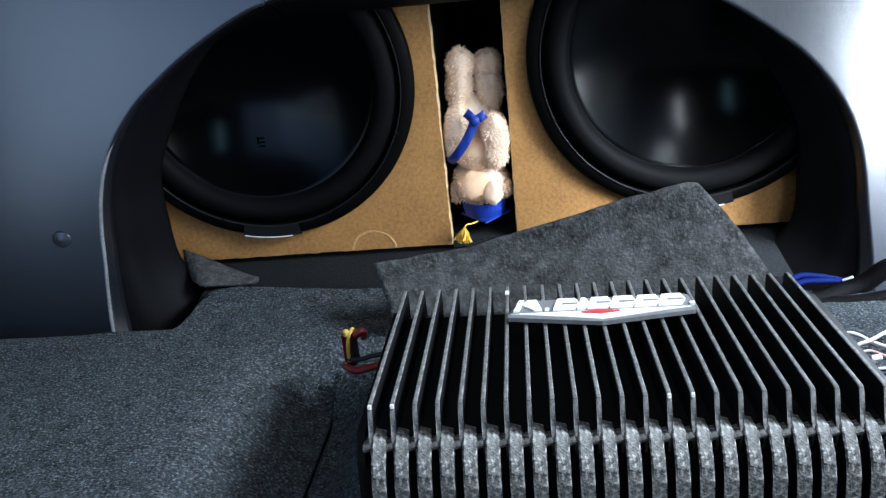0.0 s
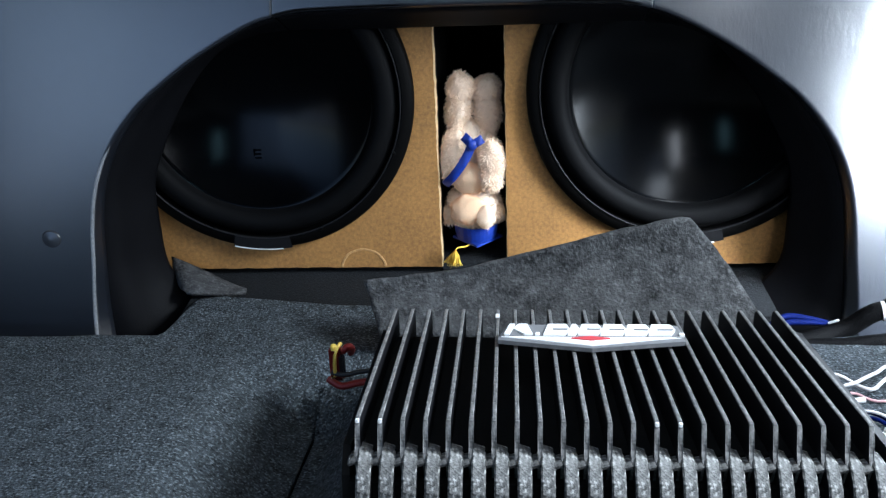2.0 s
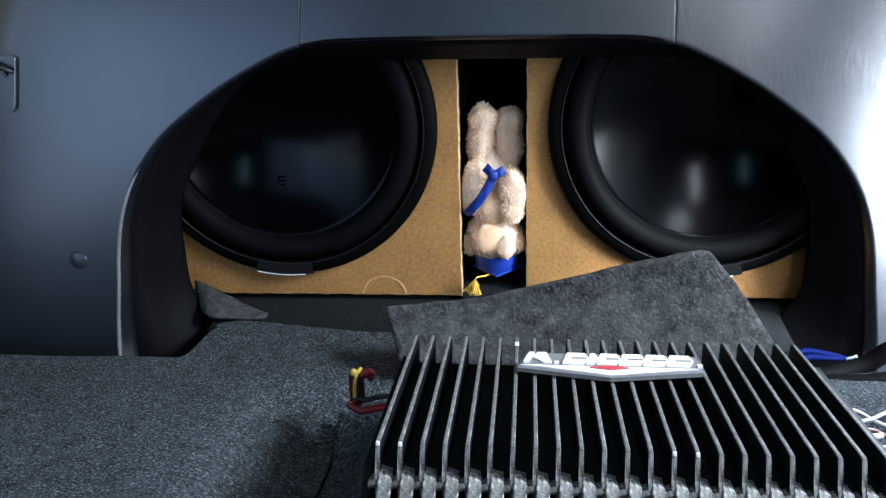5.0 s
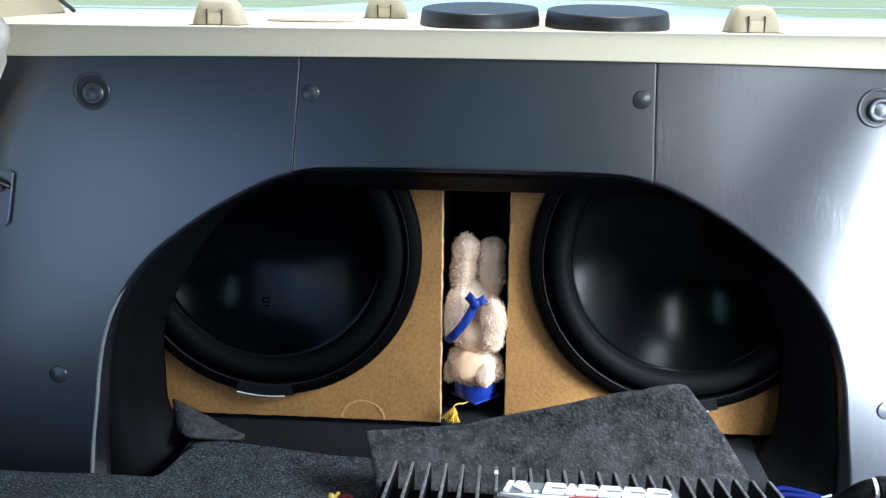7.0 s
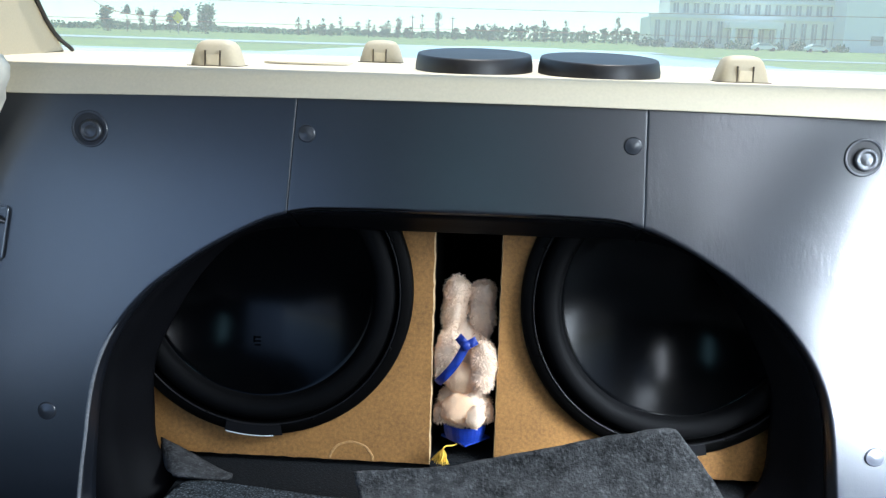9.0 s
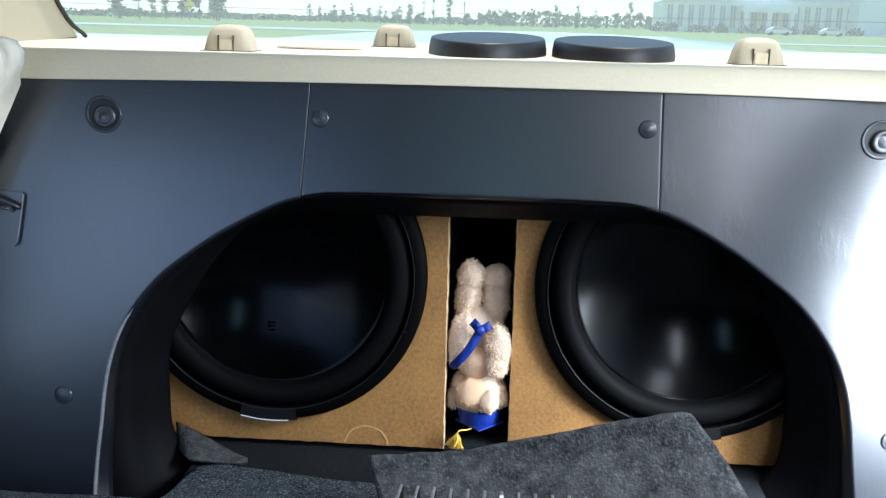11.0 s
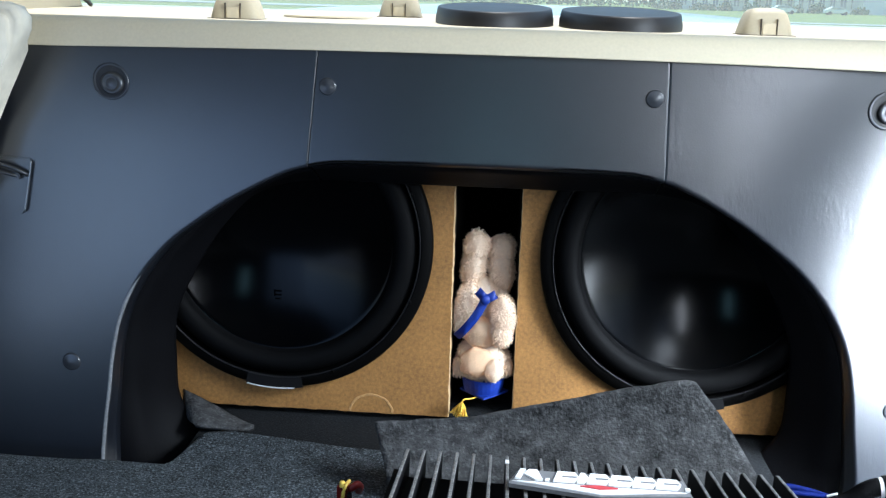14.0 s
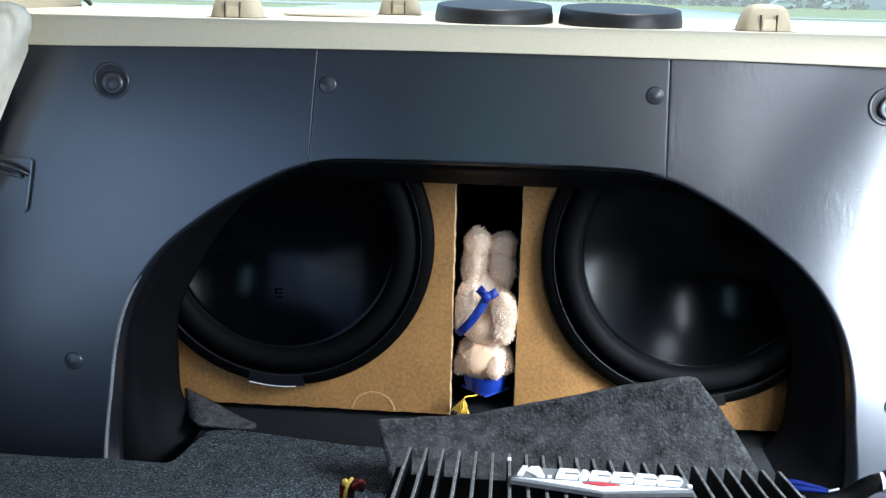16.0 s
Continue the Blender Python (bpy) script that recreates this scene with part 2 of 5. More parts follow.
LEAF = material("tree_leaves", (0.075, 0.150, 0.060), 0.8, spread=0.4, grain=2, blotch=0.4, bump=0.0, per_object=0.2)
BARK = material("bark", (0.12, 0.09, 0.06), 0.9, spread=0.3, grain=10, bump=0.5, bump_scale=20, depth=0.02)
FACADE = material("pale_facade", (0.93, 0.87, 0.74), 0.8, spread=0.1, grain=1, blotch=0.1, bump=0.0)
FACADE_WHITE = material("white_facade", (0.90, 0.89, 0.85), 0.8, spread=0.05, grain=1, blotch=0.1, bump=0.0)
# Glazing lightened so that the distance haze sits in its colour.
HAZED_GLAZE = material("hazed_glazing", (0.36, 0.38, 0.36), 0.2, spread=0.1, bump=0.0)
SHADE_BROWN = material("shadow_brown", (0.07, 0.055, 0.04), 0.8, bump=0.0)
WIRE_TAN = material("tan_wire", (0.20, 0.18, 0.15), 0.7, bump=0.0)
SIGN_YELLOW = material("yellow_sign", (0.98, 0.74, 0.03), 0.5, spread=0.05, bump=0.0)

GLASS = bpy.data.materials.new("window_glass")
GLASS.use_nodes = True
gn, gl = GLASS.node_tree.nodes, GLASS.node_tree.links
clear, shine, mixed = gn.new("ShaderNodeBsdfTransparent"), gn.new("ShaderNodeBsdfGlossy"), gn.new("ShaderNodeMixShader")
clear.inputs["Color"].default_value = (0.66, 0.88, 0.90, 1)
shine.inputs["Roughness"].default_value = 0.02
mixed.inputs[0].default_value = 0.05
gl.new(clear.outputs[0], mixed.inputs[1])
gl.new(shine.outputs[0], mixed.inputs[2])
# Translucent layer puts the haze over the outside view into the glass.
veil, veiled = gn.new("ShaderNodeBsdfTranslucent"), gn.new("ShaderNodeMixShader")
veil.inputs["Color"].default_value = (0.86, 0.94, 0.88, 1)
veiled.inputs[0].default_value = 0.17
gl.new(mixed.outputs[0], veiled.inputs[1])
gl.new(veil.outputs[0], veiled.inputs[2])
gl.new(veiled.outputs[0], gn["Material Output"].inputs["Surface"])


# ---- building helpers ----
def mesh(name, bm, *mats, smooth=False):
    me = bpy.data.meshes.new(name)
    bmesh.ops.recalc_face_normals(bm, faces=bm.faces)
    if smooth:
        for f in bm.faces:
            f.smooth = True
    bm.to_mesh(me)
    bm.free()
    for m in mats:
        me.materials.append(m)
    return me


def part(name, bm, mat, parent, label="", smooth=False):
    ob = new(name, mesh(name, bm, mat, smooth=smooth))
    ob.parent = parent
    if label:
        tagged(ob, label)
    return ob


def thing(name, label, category, group="", kind="", at=(0, 0, 0), turn=(0, 0, 0)):
    ob = new(name)
    ob.empty_display_size = 0.05
    ob.matrix_world = pose(*at, *turn)
    return tagged(ob, label, category, group, kind)


def solid(name, bm, mat, label, category="", group="", kind="", smooth=False):
    return tagged(new(name, mesh(name, bm, mat, smooth=smooth)), label, category, group, kind)


def box(x0, x1, y0, y1, z0, z1, bevel=0.0, bm=None, segments=2):
    bm = bm or bmesh.new()
    made = bmesh.ops.create_cube(bm, size=1)["verts"]
    for v in made:
        v.co = ((x0 + x1) / 2 + v.co.x * (x1 - x0), (y0 + y1) / 2 + v.co.y * (y1 - y0), (z0 + z1) / 2 + v.co.z * (z1 - z0))
    if bevel:
        edges = {e for v in made for e in v.link_edges}
        bmesh.ops.bevel(bm, geom=list(edges), offset=bevel, segments=segments, affect="EDGES")
    return bm


def lathe(profile, steps=72, centre=(0, 0, 0), bm=None, axis="y"):
    """Turns (radius, along) round an axis; along runs to +y, or up for axis z."""
    bm = bm or bmesh.new()
    cx, cy, cz = centre
    rings = []
    for r, a in profile:
        ring = []
        for i in range(steps if r > 1e-6 else 1):
            w = 2 * math.pi * i / steps
            p = (cx + r * math.cos(w), cy + a, cz + r * math.sin(w)) if axis == "y" else (cx + r * math.cos(w), cy + r * math.sin(w), cz + a)
            ring.append(bm.verts.new(p))
        rings.append(ring)
    for a, b in zip(rings, rings[1:]):
        n = max(len(a), len(b))
        for i in range(n):
            four = [a[i % len(a)], a[(i + 1) % len(a)], b[(i + 1) % len(b)], b[i % len(b)]]
            bm.faces.new(list(dict.fromkeys(four)))
    return bm


def prism(outline, lo, hi, axis="x", bm=None):
    """Extrudes an outline of (a, b) along an axis: x takes (y, z), y takes (x, z), z takes (x, y)."""
    bm = bm or bmesh.new()
    def place(a, b, c):
        return {"x": (c, a, b), "y": (a, c, b), "z": (a, b, c)}[axis]
    first = [bm.verts.new(place(a, b, lo)) for a, b in outline]
    last = [bm.verts.new(place(a, b, hi)) for a, b in outline]
    bm.faces.new(first)
    bm.faces.new(last[::-1])
    n = len(outline)
    for i in range(n):
        bm.faces.new([first[i], last[i], last[(i + 1) % n], first[(i + 1) % n]])
    return bm


def sheet(rows, bm=None):
    """Faces over a grid of points; None leaves a hole."""
    bm = bm or bmesh.new()
    vs = [[None if p is None else bm.verts.new(p) for p in row] for row in rows]
    for a, b in zip(vs, vs[1:]):
        for i in range(len(a) - 1):
            four = (a[i], a[i + 1], b[i + 1], b[i])
            if None not in four:
                bm.faces.new(four)
    return bm


def tube(points, radius, sides=8, bm=None, taper=None):
    """A round cable along points, smoothed through them."""
    bm = bm or bmesh.new()
    pts = [Vector(p) for p in points]
    fine = []
    for i in range(len(pts) - 1):
        p0, p1, p2, p3 = pts[max(i - 1, 0)], pts[i], pts[i + 1], pts[min(i + 2, len(pts) - 1)]
        for k in range(6):
            s = k / 6
            fine.append(0.5 * (2 * p1 + (p2 - p0) * s + (2 * p0 - 5 * p1 + 4 * p2 - p3) * s * s + (3 * p1 - p0 - 3 * p2 + p3) * s ** 3))
    fine.append(pts[-1])
    rings = []
    for i, p in enumerate(fine):
        way = (fine[min(i + 1, len(fine) - 1)] - fine[max(i - 1, 0)]).normalized()
        side = way.cross(Vector((0.13, 0.27, 0.95))).normalized()
        up = side.cross(way)
        r = radius if taper is None else radius * taper(i / (len(fine) - 1))
        rings.append([bm.verts.new(p + r * (math.cos(2 * math.pi * k / sides) * side + math.sin(2 * math.pi * k / sides) * up)) for k in range(sides)])
    for a, b in zip(rings, rings[1:]):
        for k in range(sides):
            bm.faces.new((a[k], a[(k + 1) % sides], b[(k + 1) % sides], b[k]))
    bm.faces.new(rings[0][::-1])
    bm.faces.new(rings[-1])
    return bm


def thicken(ob, metres, offset=-1):
    mod = ob.modifiers.new("thickness", "SOLIDIFY")
    mod.thickness, mod.offset = metres, offset
    return ob


def between(table, x):
    """Straight lines through a table of (x, value)."""
    return float(np.interp(x, [a for a, _ in table], [b for _, b in table]))


# ---- large structure: the car's shell ----
solid("floor", box(-0.85, 0.85, -2.7, -0.25, -0.20, -0.12), CARPET_DARK, "dark carpeted car floor under the seats", "floor", kind="structure")
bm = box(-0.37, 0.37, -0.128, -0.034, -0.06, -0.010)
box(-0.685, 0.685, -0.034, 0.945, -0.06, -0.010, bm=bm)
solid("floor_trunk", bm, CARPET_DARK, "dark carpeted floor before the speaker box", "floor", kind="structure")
ROOF_Z = 1.0
# The roof opening is added for overhead light; no sunroof is known.
bm = box(-0.86, 0.86, -2.2, -1.07, ROOF_Z, ROOF_Z + 0.04)
box(-0.86, 0.86, -0.63, 0.07, ROOF_Z, ROOF_Z + 0.04, bm=bm)
box(-0.86, -0.22, -1.07, -0.63, ROOF_Z, ROOF_Z + 0.04, bm=bm)
box(0.42, 0.86, -1.07, -0.63, ROOF_Z, ROOF_Z + 0.04, bm=bm)
solid("ceiling", bm, BEIGE_TRIM, "beige fabric headliner with an opening added for light", "ceiling", kind="structure")


def side_wall(name, x0, x1, openings):
    """A door side; each opening is y0, y1, z0, z1, from the front to the rear."""
    bm, y = bmesh.new(), -2.7
    for y0, y1, z0, z1 in openings:
        box(x0, x1, y, y0, -0.2, ROOF_Z, bm=bm)
        box(x0, x1, y0, y1, z1, ROOF_Z, bm=bm)
        box(x0, x1, y0, y1, -0.2, z0, bm=bm)
        y = y1
    box(x0, x1, y, 0.15, -0.2, ROOF_Z, bm=bm)
    # The sides are out of view; black keeps bounced light down.
    return solid(name, bm, BLACK, "unseen side of the car, dark to cut bounced light", "wall", kind="structure")


# The west opening is added for the sheen lamp.
side_wall("wall_west", -0.86, -0.82, [(-1.52, -0.56, 0.06, 0.56)])
# The frontmost east opening is added for the streak lamp.
side_wall("wall_east", 0.82, 0.86, [(-2.10, -1.98, 0.52, 0.96), (-1.68, -1.12, 0.56, 0.97), (-0.82, -0.16, -0.14, 0.94)])
# Closed black wall, added out of view to cut reflections on the vinyl.
bm = box(-0.86, 0.86, -2.74, -2.70, -0.2, ROOF_Z + 0.04)
box(-0.86, 0.86, -2.70, -2.2, 0.98, ROOF_Z + 0.04, bm=bm)
solid("wall_south", bm, MATTE_BLACK, "unseen black wall that shuts light out in front", "wall", kind="structure")
bm = box(-0.72, -0.69, -0.06, 0.95, -0.06, 0.46)
box(0.69, 0.72, -0.06, 0.95, -0.06, 0.46, bm=bm)
box(-0.72, 0.72, 0.95, 0.98, -0.06, 0.46, bm=bm)
solid("wall_trunk", bm, MATTE_BLACK, "dark inner walls of the trunk", "wall", kind="structure")

# rear shelf with a rounded front edge
DECK_Z = 0.522
prof = [(-0.050, 0.468), (-0.063, 0.468), (-0.064, 0.4865), (-0.0840, 0.4870), (-0.0835, 0.4885), (-0.0795, 0.5060), (-0.074, 0.5150), (-0.067, 0.5205), (-0.055, DECK_Z), (0.05, DECK_Z),
        (0.20, DECK_Z + 0.003), (0.42, DECK_Z + 0.006), (0.62, DECK_Z + 0.008), (0.62, 0.470)]


def top_bow(x):
    """The shelf's front edge and the panels under it rise a little in the middle."""
    return 0.0055 * max(0.0, 1 - (x / 0.52) ** 2)


rows = [[(x, a, b + (top_bow(x) if a < -0.04 and b < 0.495 else 0.0)) for a, b in prof + prof[:1]] for x in np.linspace(-0.80, 0.80, 60)]
solid("rear_shelf", sheet(rows), BEIGE, "beige moulded plastic rear shelf below the back window", "shelf", kind="structure", smooth=True)
bm = bmesh.new()
rows = []
for i in range(49):
    w = 2 * math.pi * i / 48
    rows.append([(-0.245 + 0.06 * s * max(-1, min(1, 1.25 * math.cos(w))), 0.19 + 0.05 * s * math.sin(w), DECK_Z + 0.003 + h) for s, h in ((1.0, 0.0), (0.98, 0.0022), (0.93, 0.0022), (0.90, 0.0008), (0.0, 0.0008))])
solid("shelf_vent", sheet(rows, bm), BEIGE, "flush beige oval vent cover in the rear shelf", "vent", smooth=False)

# quarter trim beside the back window
def pillar(name, x0, x1):
    bm = prism([(-0.10, DECK_Z - 0.02), (0.365, DECK_Z + 0.002), (0.25, 0.604), (-0.02, ROOF_Z), (-0.10, ROOF_Z)], x0, x1, "x")
    bmesh.ops.bevel(bm, geom=bm.edges[:], offset=0.006, segments=2, affect="EDGES")
    return solid(name, bm, BEIGE_TRIM, "beige quarter trim beside the back window", "pillar", kind="structure")


pillar("trim_west", -0.80, -0.68)
pillar("trim_east", 0.70, 0.82)
for nm, sx in (("seal_west", -1), ("seal_east", 1)):
    solid(nm, tube([(sx * 0.677, 0.372, DECK_Z + 0.008), (sx * 0.677, 0.254, 0.608), (sx * 0.677, -0.01, 0.97)], 0.0035), BLACK, "thin black rubber window seal", "seal", kind="structure", smooth=True)

# back window: leaning pane, bowed to the rear
rows = []
for v in np.linspace(0, 1, 8):
    row = []
    for u in np.linspace(-1, 1, 24):
        z = DECK_Z + 0.006 + v * 0.47
        row.append((u * 0.735, 0.385 - v * 0.42 + 0.20 * (1 - u * u) * (1 - 0.6 * v), z))
    rows.append(row)
win = solid("window_1", sheet(rows), GLASS, "clear sloping back window of the car", "window", kind="structure", smooth=True)
win.visible_shadow = False
for v in (0.115, 0.19):
    run = []
    for u in np.linspace(-0.99, 0.99, 25):
        run.append((u * 0.735, 0.383 - v * 0.42 + 0.20 * (1 - u * u) * (1 - 0.6 * v), DECK_Z + 0.006 + v * 0.47))
    part("defroster_wire", tube(run, 0.0004, 5), WIRE_TAN, win, "thin brown heating wire")
for bend in ([(-0.66, 0.30, 0.665), (-0.60, 0.33, 0.640), (-0.53, 0.34, 0.626), (-0.46, 0.36, 0.632)], [(-0.645, 0.31, 0.640), (-0.615, 0.33, 0.606), (-0.57, 0.345, 0.590), (-0.50, 0.365, 0.588)]):
    part("defroster_lead", tube(bend, 0.0006, 5), WIRE_TAN, win, "thin brown lead wire")

# trunk lid outside the back window
rows = []
for v in np.linspace(0, 1, 9):
    row = []
    for u in np.linspace(-1, 1, 25):
        x = u * 0.86
        y = 0.66 + 0.62 * v
        crown = 0.552 - 0.072 * (x - 0.08) ** 2
        row.append((x, y, crown - 0.022 * (1 - v) ** 1.5 - (0.05 * max(0, abs(u) - 0.92) * 10)))
    rows.append(row)
rows.append([(u * 0.86, 1.285, 0.50) for u in np.linspace(-1, 1, 25)])
rows.append([(u * 0.86, 1.30, 0.0) for u in np.linspace(-1, 1, 25)])
lid = solid("trunk_lid", sheet(rows), CAR_WHITE, "pale glossy painted trunk lid behind the window", "trunk lid", kind="structure", smooth=True)
thicken(lid, 0.004)

# ---- black vinyl seat-back panels with the arched opening ----
PY, LIP_Y = -0.110, -0.030
ARCH = [(0.490, -0.190), (0.483, -0.080), (0.474, 0.000), (0.464, 0.060), (0.457, 0.105), (0.447, 0.148), (0.432, 0.186), (0.409, 0.223), (0.378, 0.258),
        (0.344, 0.285), (0.310, 0.309), (0.278, 0.328), (0.250, 0.343), (0.226, 0.354), (0.206, 0.360), (0.185, 0.3645), (0.165, 0.3665), (0.10, 0.368), (0.0, 0.3685)]
INNER = [(0.290, -0.190), (0.330, -0.075), (0.374, -0.018), (0.400, 0.022), (0.403, 0.080), (0.402, 0.122), (0.395, 0.155), (0.374, 0.199), (0.350, 0.240),
         (0.325, 0.274), (0.300, 0.300), (0.280, 0.313), (0.256, 0.322), (0.232, 0.327), (0.206, 0.3295), (0.185, 0.330), (0.165, 0.330), (0.10, 0.329), (0.0, 0.329)]
ARCH_X = -0.008
SEAM_W, SEAM_E, PANEL_TOP = -0.212, 0.204, 0.4925


def refine(pts, n):
    out = []
    for i in range(len(pts) - 1):
        p0, p1, p2, p3 = pts[max(i - 1, 0)], pts[i], pts[i + 1], pts[min(i + 2, len(pts) - 1)]
        for k in range(n):
            s = k / n
            out.append(tuple(0.5 * (2 * b + (c - a) * s + (2 * a - 5 * b + 4 * c - d) * s * s + (3 * b - a - 3 * c + d) * s ** 3) for a, b, c, d in zip(p0, p1, p2, p3)))
    return out + [pts[-1]]


outer, inner = refine(ARCH, 4), refine(INNER, 4)
arch_line = [(ARCH_X - a, b, ARCH_X - c, d) for (a, b), (c, d) in zip(outer, inner)]
arch_line += [(ARCH_X + a, b, ARCH_X + c, d) for (a, b), (c, d) in list(zip(outer, inner))[-2::-1]]
LIP = [(0.0, 0.0), (0.010, 0.0006), (0.026, 0.0028), (0.045, 0.0065), (0.070, 0.0115), (0.12, 0.0175), (0.40, 0.040), (0.70, 0.062), (0.96, 0.079), (1.0, 0.084)]


def lean(x, z):
    """The seams lean in towards the top."""
    if x < -0.05:
        k = 0.013 * max(0.0, 1 - abs(x - SEAM_W) / 0.16)
    else:
        k = -0.005 * max(0.0, 1 - abs(x - SEAM_E) / 0.16)
    return x + k * max(0.0, z - 0.36) / 0.13


def lean_back(p):
    """The seat back leans to the rear, and its door side bends away towards the door."""
    x, y, z = p
    dy = 0.13 * (z - 0.22) + 0.54 * max(0.0, x - 0.25) ** 2 * (1 - 0.78 * max(0.0, min(1.0, (z - 0.28) / 0.20)))
    k = 1 + dy / 1.09
    return (0.04 + (x - 0.04) * k, y + dy, 0.557 + (z - 0.557) * k)


def panel(name, x0, x1, label):
    """One panel between x0 and x1: flat face over the opening, edges rolled back at its ends."""
    cols = [(p, q, c, d) for p, q, c, d in arch_line if x0 + 0.003 < p < x1 - 0.003]
    def on_arch(x):
        table = [(p, i) for i, (p, *_) in enumerate(arch_line)]
        k = between(table, x)
        a, b = arch_line[int(k)], arch_line[min(int(k) + 1, len(arch_line) - 1)]
        return tuple(u + (v - u) * (k - int(k)) for u, v in zip(a, b))
    low, high = arch_line[0][0], arch_line[-1][0]
    edge = [0.0, 0.0003, 0.0006, 0.0012, 0.0028]
    if x0 > low:
        cols = [(x0 + e, *on_arch(x0 + e)[1:]) for e in edge] + cols
    else:
        cols = [(x, -0.19, None, None) for x in np.linspace(x0, low - 0.006, 14)] + cols
    if x1 < high:
        cols = cols + [(x1 - e, *on_arch(x1 - e)[1:]) for e in edge[::-1]]
    else:
        cols = cols + [(x, -0.19, None, None) for x in np.linspace(high + 0.006, x1, 14)]

    def depth(x, z):
        y = PY
        for e, on in ((x - x0, x0 > low), (x1 - x, x1 < high)):
            if on and e < 0.0006:
                y += 0.0003 * (1 - e / 0.0006) ** 2
        top = PANEL_TOP + top_bow(x)
        if top - z < 0.004:
            y += 0.004 * (1 - (top - z) / 0.004) ** 2
        return y

    bm = bmesh.new()
    rows = []
    for x, z0, _, _ in cols:
        top = PANEL_TOP + top_bow(x)
        zs = [z0, z0 + 0.0015, z0 + 0.004] + [z0 + 0.004 + (top - 0.012 - z0) * k / 8 for k in range(1, 9)] + [top - 0.006, top - 0.004, top - 0.0015, top]
        rows.append([lean_back((lean(x, z), depth(x, z), z)) for z in zs])
    sheet(rows, bm)
    lips = [c for c in cols if c[2] is not None]
    rows = []
    for x, z, c, d in lips:
        px, py, pz = lean_back((x, depth(x, z), z))
        rows.append([(px + (c - px) * s, py + (LIP_Y - py) * y / 0.084, pz + (d - pz) * s) for s, y in LIP])
    sheet([r[:6] for r in rows], bm)
    bmesh.ops.remove_doubles(bm, verts=bm.verts, dist=0.00005)
    holder = thing(name, label, "panel", "seat-back panels")
    skin = part("panel_skin", bm, VINYL if x0 < 0 else VINYL_CREASED, holder, smooth=True)
    # Rim faces take black, which puts the seam's shade into their colour.
    skin.data.materials.append(GASKET)
    thicken(skin, 0.005, 0)
    skin.modifiers[0].material_offset_rim = 1
    # Only the west panel gets the pale bead, a highlight put in as colour.
    edge_run = [(a, b - 0.0010, c) for a, b, c in (r[1] for r in rows) if c < 0.27]
    if len(edge_run) > 4 and x0 < -0.3:
        part("edge_bead", tube(edge_run, 0.0027, 12, taper=lambda s: min(1.0, 0.12 + 3 * min(s + 0.3, 1 - s))), BEAD, holder, "pale bead for the highlight along the opening", smooth=True)
    thicken(part("opening_lip", sheet([r[5:] for r in rows]), LIP_SHADED, holder, "vinyl lip of the opening, darkened for its shade", smooth=True), 0.004, 0)
    return holder


panel_w = panel("vinyl_panel", -0.66, SEAM_W - 0.0017, "black grained vinyl panel with a snap ring and strap latch")
panel_c = panel("vinyl_panel", SEAM_W + 0.0012, SEAM_E - 0.0012, "black grained vinyl bridge panel held by two rivets")
panel_e = panel("vinyl_panel", SEAM_E + 0.0015, 0.78, "black grained vinyl panel, glossy in the daylight")
# plain backing that closes the seams; added black strips stand in for their shade
bm = box(-0.30, 0.30, -0.058, -0.052, 0.375, 0.47)
backing = solid("panel_backing", bm, MATTE_BLACK, "dark board behind the vinyl panels", "board", kind="structure")
for seam in (SEAM_W, SEAM_E):
    low = min(arch_line, key=lambda a: abs(a[0] - seam))[1]
    top = PANEL_TOP + top_bow(seam)
    part("seam_strip", sheet([[lean_back((lean(seam + dx, z), PY + dy, z)) for z in np.linspace(low - 0.001, top - 0.003, 24)] for dx, dy in ((-0.0026, 0.0004), (-0.0012, -0.0012), (0.0012, -0.0012), (0.0026, 0.0004))]), GASKET, backing, "added black strip for the shade in the seam", smooth=True)


def rivet(parent, x, z, r, mat=RIVET):
    y = PY - 0.0024
    part("rivet", lathe([(r, 0.003), (r, -0.0008), (r * 0.95, -0.0020), (r * 0.82, -0.0026), (r * 0.78, -0.0026), (r * 0.5, -0.0040), (0, -0.0046)], 28, (x, y, z)), mat, parent, "domed dark rivet", smooth=True)


rivet(panel_c, -0.188, 0.453, 0.0103)
rivet(panel_c, 0.185, 0.452, 0.0103)
rivet(panel_w, -0.5165, 0.0965, 0.0118)
rivet(panel_e, 0.496, 0.0915, 0.0118)


def snap_ring(parent, x, z):
    ring = part("snap_ring", lathe([(0.0215, 0.004), (0.0218, -0.0006), (0.0205, -0.0016), (0.0185, -0.0008), (0.0175, 0.0004), (0.0168, 0.0002)], 40, (x, PY - 0.0028, z)), RIVET, parent, "recessed round black snap ring", smooth=True)
    part("snap_recess", lathe([(0.0190, -0.0004), (0.0, -0.0002)], 40, (x, PY - 0.0028, z)), BLACK, ring, "dark bottom of the ring", smooth=True)
    part("snap_stud", lathe([(0.0135, 0.0015), (0.0132, -0.0035), (0.0115, -0.0048), (0.0090, -0.0050), (0.0080, -0.0034), (0.0060, -0.0040), (0.0, -0.0062)], 32, (x + 0.0020, PY - 0.003, z - 0.0020)), GUNMETAL, ring, "round stud", smooth=True)


snap_ring(panel_w, -0.4445, 0.4500)
snap_ring(panel_e, 0.4415, 0.4480)

# strap latch at the panel's side
latch = thing("strap_latch", "black latch plate with a steel strap loop on the panel", "latch")
